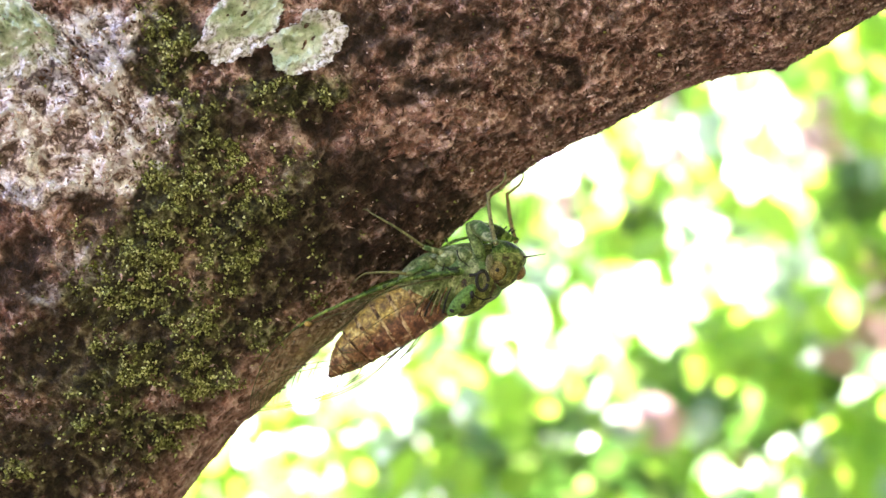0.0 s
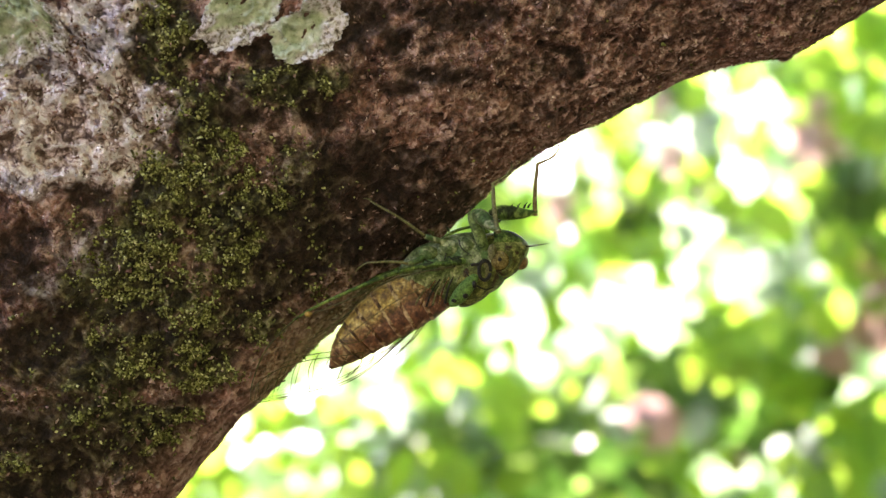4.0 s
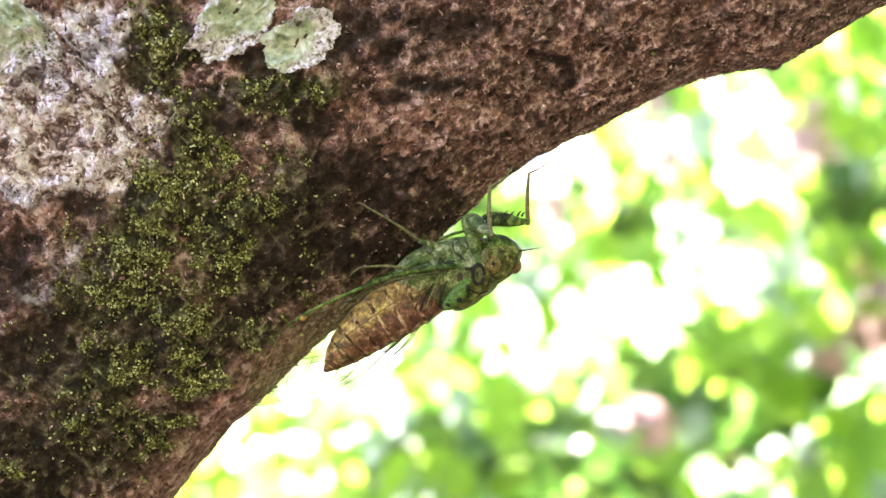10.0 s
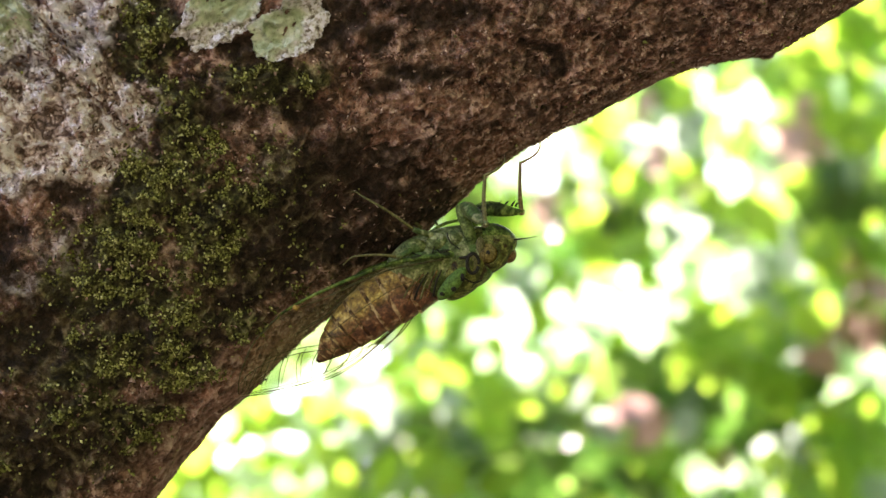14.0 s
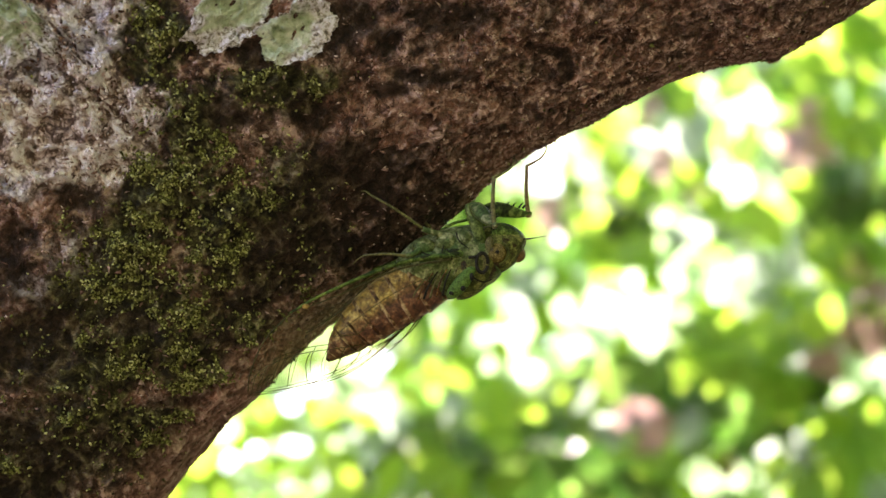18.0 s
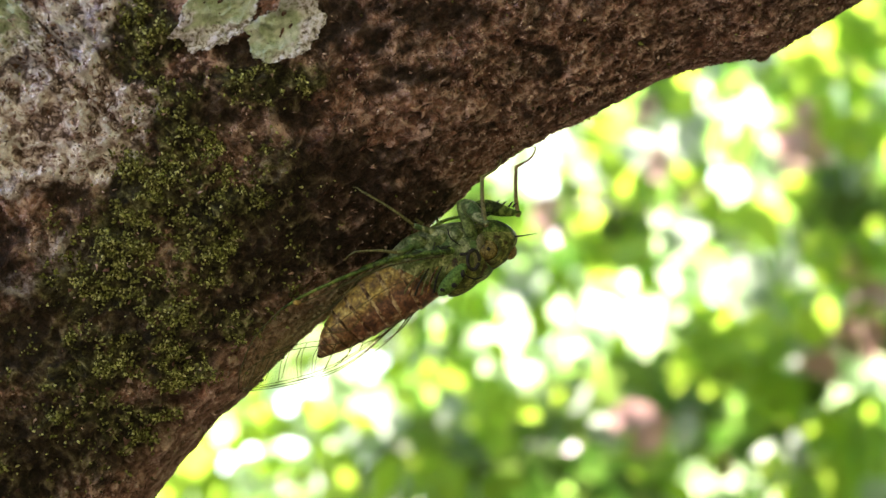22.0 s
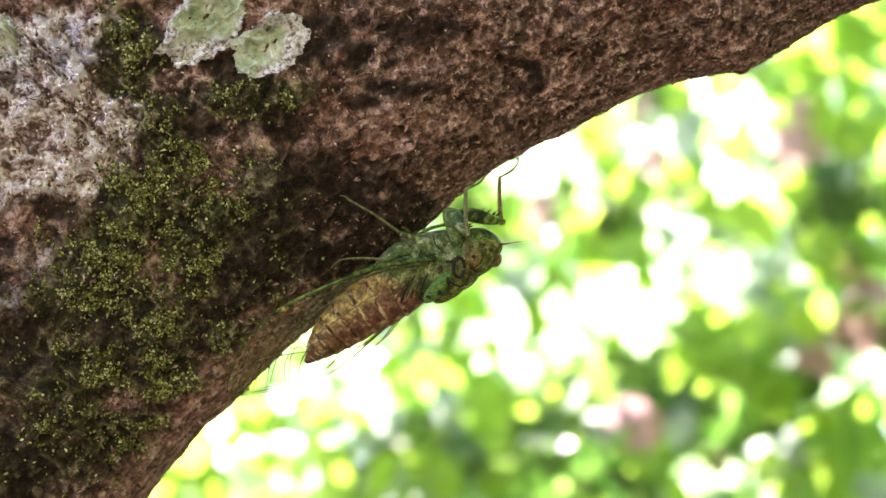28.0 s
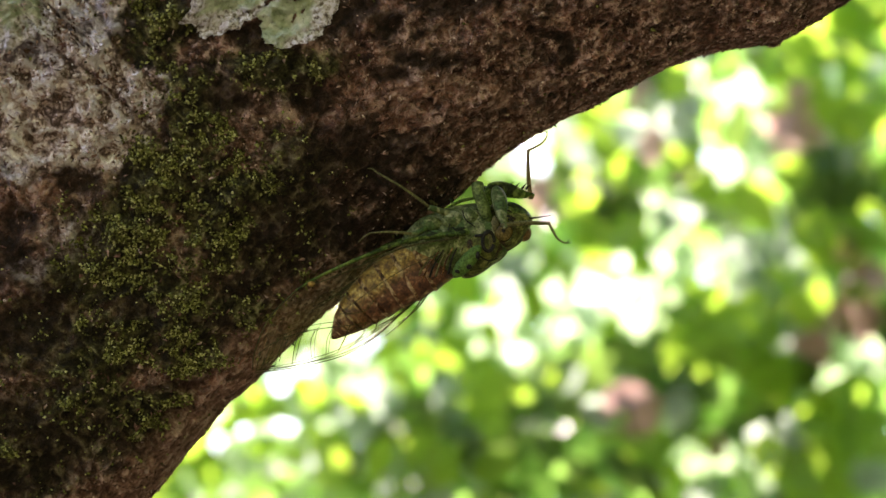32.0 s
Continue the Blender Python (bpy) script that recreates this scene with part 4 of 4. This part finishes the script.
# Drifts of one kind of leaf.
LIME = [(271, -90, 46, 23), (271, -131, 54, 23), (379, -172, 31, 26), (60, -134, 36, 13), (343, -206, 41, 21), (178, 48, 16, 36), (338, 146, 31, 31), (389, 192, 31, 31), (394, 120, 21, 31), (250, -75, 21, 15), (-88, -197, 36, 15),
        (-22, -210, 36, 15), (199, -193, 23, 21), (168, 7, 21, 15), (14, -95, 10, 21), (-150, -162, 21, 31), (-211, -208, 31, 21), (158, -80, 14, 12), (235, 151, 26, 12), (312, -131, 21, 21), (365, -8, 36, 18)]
# Dark places of the hedge, filled with leaves coloured as if shaded.
SHADED_SPOTS = [(379, 51, 33, 31), (343, 48, 21, 26), (240, -152, 22, 18), (199, -121, 36, 26), (281, 18, 26, 16), (143, 33, 36, 26), (307, -168, 18, 24), (158, -203, 46, 26), (-42, -182, 26, 18), (-1, -167, 23, 31),
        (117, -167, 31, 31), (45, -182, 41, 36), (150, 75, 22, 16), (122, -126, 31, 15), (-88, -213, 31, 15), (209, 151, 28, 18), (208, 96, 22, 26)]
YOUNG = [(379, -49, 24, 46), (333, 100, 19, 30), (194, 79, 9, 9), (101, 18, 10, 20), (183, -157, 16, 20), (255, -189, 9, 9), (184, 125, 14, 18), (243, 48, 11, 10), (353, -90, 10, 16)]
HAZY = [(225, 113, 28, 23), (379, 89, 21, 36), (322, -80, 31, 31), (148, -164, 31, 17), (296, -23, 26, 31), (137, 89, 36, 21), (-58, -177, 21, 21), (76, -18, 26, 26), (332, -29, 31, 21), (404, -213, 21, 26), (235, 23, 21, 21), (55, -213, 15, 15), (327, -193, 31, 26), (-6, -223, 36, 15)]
BLADE = np.array([(0, 0, 0), (0.24, 0.25, 0.05), (0.31, 0.5, 0.05), (0.2, 0.78, 0.0), (0, 1, -0.10), (-0.2, 0.78, 0.0), (-0.31, 0.5, 0.05), (-0.24, 0.25, 0.05), (0, 0.5, 0)])
BLADE_TRIS = np.array([(0, 1, 8), (1, 2, 8), (2, 3, 8), (3, 4, 8), (4, 5, 8), (5, 6, 8), (6, 7, 8), (7, 0, 8)])


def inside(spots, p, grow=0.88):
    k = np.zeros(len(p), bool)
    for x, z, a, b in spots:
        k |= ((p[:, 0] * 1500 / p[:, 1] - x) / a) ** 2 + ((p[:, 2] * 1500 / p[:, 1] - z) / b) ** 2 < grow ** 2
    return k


def leaf_cloud(rng, p, size):
    """Leaves at the places p (mm), each a folded pointed blade."""
    k = len(p)
    r = np.array([np.array(Matrix.Rotation(radians(65), 3, "X") @ Euler((rng.uniform(-0.9, 0.9), rng.uniform(-0.9, 0.9), rng.uniform(0, 6.28))).to_matrix()) for _ in range(k)])
    sz = rng.uniform(*size, k)
    v = np.einsum("kij,vj->kvi", r, BLADE - (0, 0.5, 0)) * sz[:, None, None] + p[:, None]
    f = BLADE_TRIS[None] + 9 * np.arange(k)[:, None, None]
    return mesh_from("foliage", v.reshape(-1, 3) * MM, f.reshape(-1, 3))


BARK_TWIG = plain("twig", (0.10, 0.07, 0.045), 0.8)


def shrub(label, seed, n, box, size, mat, where=None, clear=OPENINGS, group="shrubs of the hedge", low=0, stray=0.0):
    rng = np.random.RandomState(seed)
    p = np.stack([rng.uniform(*b, n) for b in box], axis=1)
    keep = ~inside(clear, p) | (rng.rand(len(p)) < stray)
    if where is not None:
        keep &= where(p)
    p = p[keep]
    thing = tagged(new("shrub"), label, "shrub", group)
    thing.matrix_world = BASE
    root = BASE.inverted() @ Vector(((box[0][0] + box[0][1]) / 2 * MM, (box[1][0] + box[1][1]) / 2 * MM, -0.02)) / MM
    hub = Vector((root.x, (box[1][0] + box[1][1]) / 2, box[2][0] - 120))
    for k in range(3):
        bm = bmesh.new()
        tip = Vector((rng.uniform(*box[0]), rng.uniform(*box[1]), box[2][0] - rng.uniform(0, 60)))
        line = smooth_line([tuple(root), tuple(root.lerp(hub, 0.6) + Vector((40 * (k - 1), 0, 0))), tuple(hub.lerp(tip, 0.6)), tuple(tip)], 6)
        tube(bm, [Vector(q) * MM for q in line], [0.014 - 0.010 * i / (len(line) - 1) for i in range(len(line))], 8)
        part("stem", bm, BARK_TWIG, thing)
    part("foliage", leaf_cloud(rng, p, size), mat, thing)
    if low:
        q = np.stack([rng.uniform(*box[0], low), rng.uniform(*box[1], low), rng.uniform(-1500, box[2][0], low)], axis=1)
        part("foliage", leaf_cloud(rng, q, (60, 110)), mat, thing)
    return thing


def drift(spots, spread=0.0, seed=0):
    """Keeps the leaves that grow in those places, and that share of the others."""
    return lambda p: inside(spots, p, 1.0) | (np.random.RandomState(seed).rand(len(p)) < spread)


lime = leaf_material("lime_leaf", (0.12, 0.30, 0.025), (0.33, 0.52, 0.06), (0.46, 0.70, 0.07), 0.62)
fresh = leaf_material("fresh_leaf", (0.08, 0.24, 0.04), (0.23, 0.45, 0.10), (0.34, 0.62, 0.11), 0.62)
silver = leaf_material("silvery_leaf", (0.22, 0.32, 0.24), (0.45, 0.54, 0.46), (0.55, 0.68, 0.54), 0.5)
# Deep green with the hedge's inner shade put into the leaf colour.
deep = leaf_material("shaded_leaf", (0.025, 0.07, 0.014), (0.09, 0.19, 0.04), (0.22, 0.36, 0.06), 0.42)
rosy = leaf_material("rosy_leaf", (0.34, 0.20, 0.17), (0.54, 0.38, 0.34), (0.62, 0.45, 0.38), 0.5)
# Leaves made extra pale: the glare of full sun is put into their colour.
pale = leaf_material("sun_glare_leaf", (0.29, 0.44, 0.24), (0.53, 0.66, 0.44), (0.55, 0.73, 0.45), 0.6)
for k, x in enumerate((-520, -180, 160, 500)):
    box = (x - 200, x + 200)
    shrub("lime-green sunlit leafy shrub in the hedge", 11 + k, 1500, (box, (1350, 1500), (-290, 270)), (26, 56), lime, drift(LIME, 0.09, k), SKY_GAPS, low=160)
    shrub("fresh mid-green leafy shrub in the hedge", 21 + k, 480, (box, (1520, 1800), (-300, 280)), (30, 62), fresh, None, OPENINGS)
    shrub("broad-leaved shrub in the hedge, deep green to stand for shaded leaves", 131 + k, 620, (box, (1400, 1640), (-340, 300)), (40, 76), deep, drift(SHADED_SPOTS, 0.04, k), SKY_GAPS, low=160)
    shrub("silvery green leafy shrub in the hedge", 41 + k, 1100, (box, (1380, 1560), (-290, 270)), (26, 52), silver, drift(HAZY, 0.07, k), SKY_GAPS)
shrub("pale yellow-green shrub behind the hedge with sun glare in its leaf colour", 65, 4800, ((-320, 480), (1700, 1950), (-320, 280)), (26, 56), pale, drift(OPENINGS), SKY_GAPS, stray=0.10)
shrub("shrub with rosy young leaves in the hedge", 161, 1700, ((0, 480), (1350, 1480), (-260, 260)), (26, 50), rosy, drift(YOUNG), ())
for k, x in enumerate((-1500, 0, 1500)):
    shrub("green shrub at the back of the hedge", 71 + k, 1700, ((x - 900, x + 900), (4800, 5600), (-1500, 1000)), (110, 220), fresh, None, SKY_GAPS, low=100)
for k, x in enumerate((-1700, -1100, 1100, 1700)):
    shrub("dense green shrub beside the hedge", 81 + k, 900, ((x - 380, x + 380), (1300, 2200), (-700, 500)), (60, 110), fresh, None, (), low=300)

# ---- what moves ----
# The body creeps up: seconds, mm along x, mm along z, degrees.
CREEP = [
    (0, -0.37, -0.57, 0.07),
    (0.5, -0.40, -0.59, 0.03),
    (1, -0.42, -0.61, 0.16),
    (1.5, -0.43, -0.55, 0.00),
    (2, -0.42, -0.52, -0.04),
    (2.5, -0.39, -0.57, -0.03),
    (3, -0.39, -0.57, 0.21),
    (3.5, -0.32, -0.47, 0.06),
    (5.5, -0.26, -0.24, -0.02),
    (6, -0.16, -0.27, 0.18),
    (6.5, -0.19, -0.22, 0.10),
    (7, -0.23, -0.20, 0.00),
    (7.5, -0.20, -0.20, -0.07),
    (8, -0.21, -0.11, -0.18),
    (8.5, -0.15, -0.05, -0.01),
    (9, -0.06, -0.02, 0.04),
    (9.5, 0.04, 0.07, 0.05),
    (10, 0.02, 0.07, -0.09),
    (10.5, 0.08, 0.11, 0.04),
    (11, 0.26, 0.23, 0.05),
    (11.5, 0.25, 0.26, -0.02),
    (12, 0.24, 0.16, 0.16),
    (12.5, 0.23, 0.23, 0.10),
    (13, 0.37, 0.23, -0.04),
    (13.5, 0.44, 0.22, 0.10),
    (14, 0.52, 0.27, 0.00),
    (14.5, 0.50, 0.21, 0.07),
    (16.5, 0.52, 0.54, -0.01),
    (17, 0.52, 0.52, 0.14),
    (17.5, 0.55, 0.62, -0.13),
    (18, 0.70, 0.72, 0.09),
    (18.5, 0.75, 0.72, 0.16),
    (19, 0.72, 0.73, 0.18),
    (19.5, 0.81, 0.78, 0.03),
    (20, 0.92, 0.79, 0.24),
    (20.5, 0.96, 0.82, 0.29),
    (21, 0.98, 0.81, 0.29),
    (21.5, 1.01, 0.84, 0.18),
    (22, 1.04, 0.85, 0.33),
    (22.5, 1.15, 0.86, 0.01),
    (23, 1.21, 0.90, 0.23),
    (23.5, 1.27, 1.07, 0.09),
    (24, 1.34, 1.15, 0.15),
    (24.5, 1.30, 1.18, 0.17),
    (25, 1.38, 1.26, 0.21),
    (25.5, 1.40, 1.39, 0.09),
    (27.5, 1.45, 1.45, 0.19),
    (28, 1.47, 1.38, 0.37),
    (28.5, 1.50, 1.46, 0.42),
    (29, 1.46, 1.47, 0.17),
    (29.5, 1.47, 1.48, 0.23),
    (30, 1.49, 1.49, 0.38),
    (30.5, 1.53, 1.52, 0.21),
    (31, 1.47, 1.45, 0.48),
    (31.5, 1.46, 1.52, 0.37),
    (32, 1.44, 1.46, 0.40),
]


def stretch(base, knee, length, sign):
    """Depth of the far end so that a bone of fixed length spans the drawn distance."""
    d = math.hypot(knee[0] - base[0], knee[1] - base[1])
    return base[2] + sign * math.sqrt(max(length ** 2 - d ** 2, 0))


def bone_pose(a, b):
    """Pose with +x from a towards b and z kept in the plane of the drawing."""
    p, q = side(*a), side(*b)
    x = (q - p).normalized()
    y = Vector((0, 1, 0)) - x * x.y
    y = y.normalized() if y.length > 1e-6 else Vector((0, 0, 1))
    z = x.cross(y)
    return Matrix.Translation(p) @ Matrix((x, y, z)).transposed().to_4x4()


# Forelegs: seconds, hip, knee, ankle on the drawing.
FAR_LEG = [
    (0, 840, 362, 906, 382, 891, 298), (2.1, 840, 362, 907, 380, 893, 299), (2.4, 842, 362, 909, 388, 908, 306),
    (2.5, 843, 362, 910, 390, 912, 309), (2.7, 846, 362, 920, 385, 948, 311), (2.8, 847, 362, 919, 385, 952, 302), (3.0, 850, 360, 928, 369, 949, 287),
    (3.2, 853, 358, 935, 358, 940, 266), (3.5, 854, 357, 936, 353, 940, 262), (8, 854, 358, 936, 359, 939, 269), (14, 852, 359, 933, 364, 930, 275),
    (20, 848, 360, 927, 370, 924, 284), (25, 846, 360, 924, 372, 920, 289), (32, 846, 360, 923, 372, 919, 290),
]
NEAR_LEG = [
    (0, 826, 356, 866, 386, 853, 302), (3.0, 826, 356, 866, 384, 857, 304), (10, 826, 356, 866, 384, 864, 301), (18, 826, 356, 865, 389, 864, 306), (21, 826, 356, 865, 391, 859, 310), (25.5, 826, 356, 862, 393, 855, 312),
    (29, 826, 356, 859, 396, 857, 318), (30, 828, 356, 860, 395, 861, 318), (30.4, 832, 355, 876, 386, 889, 302), (31.0, 842, 352, 897, 370, 919, 299),
    (31.2, 852, 353, 920, 371, 950, 291), (31.3, 860, 355, 933, 366, 976, 290), (31.4, 868, 357, 943, 377, 998, 304), (31.5, 872, 361, 950, 400, 996, 338),
    (31.6, 868, 362, 936, 408, 950, 326), (31.8, 862, 362, 914, 408, 946, 352), (32, 857, 362, 872, 427, 952, 422),
]


def leg_rows(rows, hip_y, ankle_sign, knee_sign):
    thigh, shin = [], []
    for t, a, b, c, d, e, f in rows:
        hip = (a, b, hip_y)
        knee = (c, d, stretch(hip, (c, d), THIGH, knee_sign))
        ankle = (e, f, stretch(knee, (e, f), SHIN, ankle_sign))
        thigh.append((t, bone_pose(hip, knee)))
        shin.append((t, bone_pose(knee, ankle)))
    return thigh, shin


# The hidden leg: seconds and how far it reaches out, 0 to 1.
REACH = [(0, 0), (8.5, 0), (8.7, 0.9), (9.0, 1), (9.2, 0), (11.8, 0), (12.0, 1), (12.2, 0), (12.8, 0), (13.0, 1), (13.2, 0), (16.0, 0), (16.5, 0.6), (17.0, 1.1), (17.4, 0),
         (24.3, 0), (24.6, 0.4), (25.0, 1), (25.2, 0), (27.0, 0), (27.5, 0.7), (27.9, 0), (28.7, 0), (29.0, 1), (29.4, 0.8), (29.7, 0.9), (30.2, 0.8), (30.5, 0.6), (30.9, 0), (31.2, 0), (31.5, 1), (31.8, 0), (32, 0)]


def motions():
    walk(feeler, [(t, BASE @ pose((53.5 - 1.2 * (1 - k)) * MM, (221 + 5 * (1 - k)) * MM, (28.5 + 3.2 * (1 - k)) * MM)) for t, k in REACH])
    walk(cicada, [(t, BASE @ pose((0.47 + x) * MM, 211 * MM, (-4.85 + z) * MM, 0, r, 0)) for t, x, z, r in CREEP])
    thigh, shin = leg_rows(FAR_LEG, 18, 1, 1)
    walk(far_thigh, thigh)
    walk(far_shin, shin)
    thigh, shin = leg_rows(NEAR_LEG, -30, 1, -1)
    walk(near_thigh, thigh)
    walk(near_shin, shin)


motions()
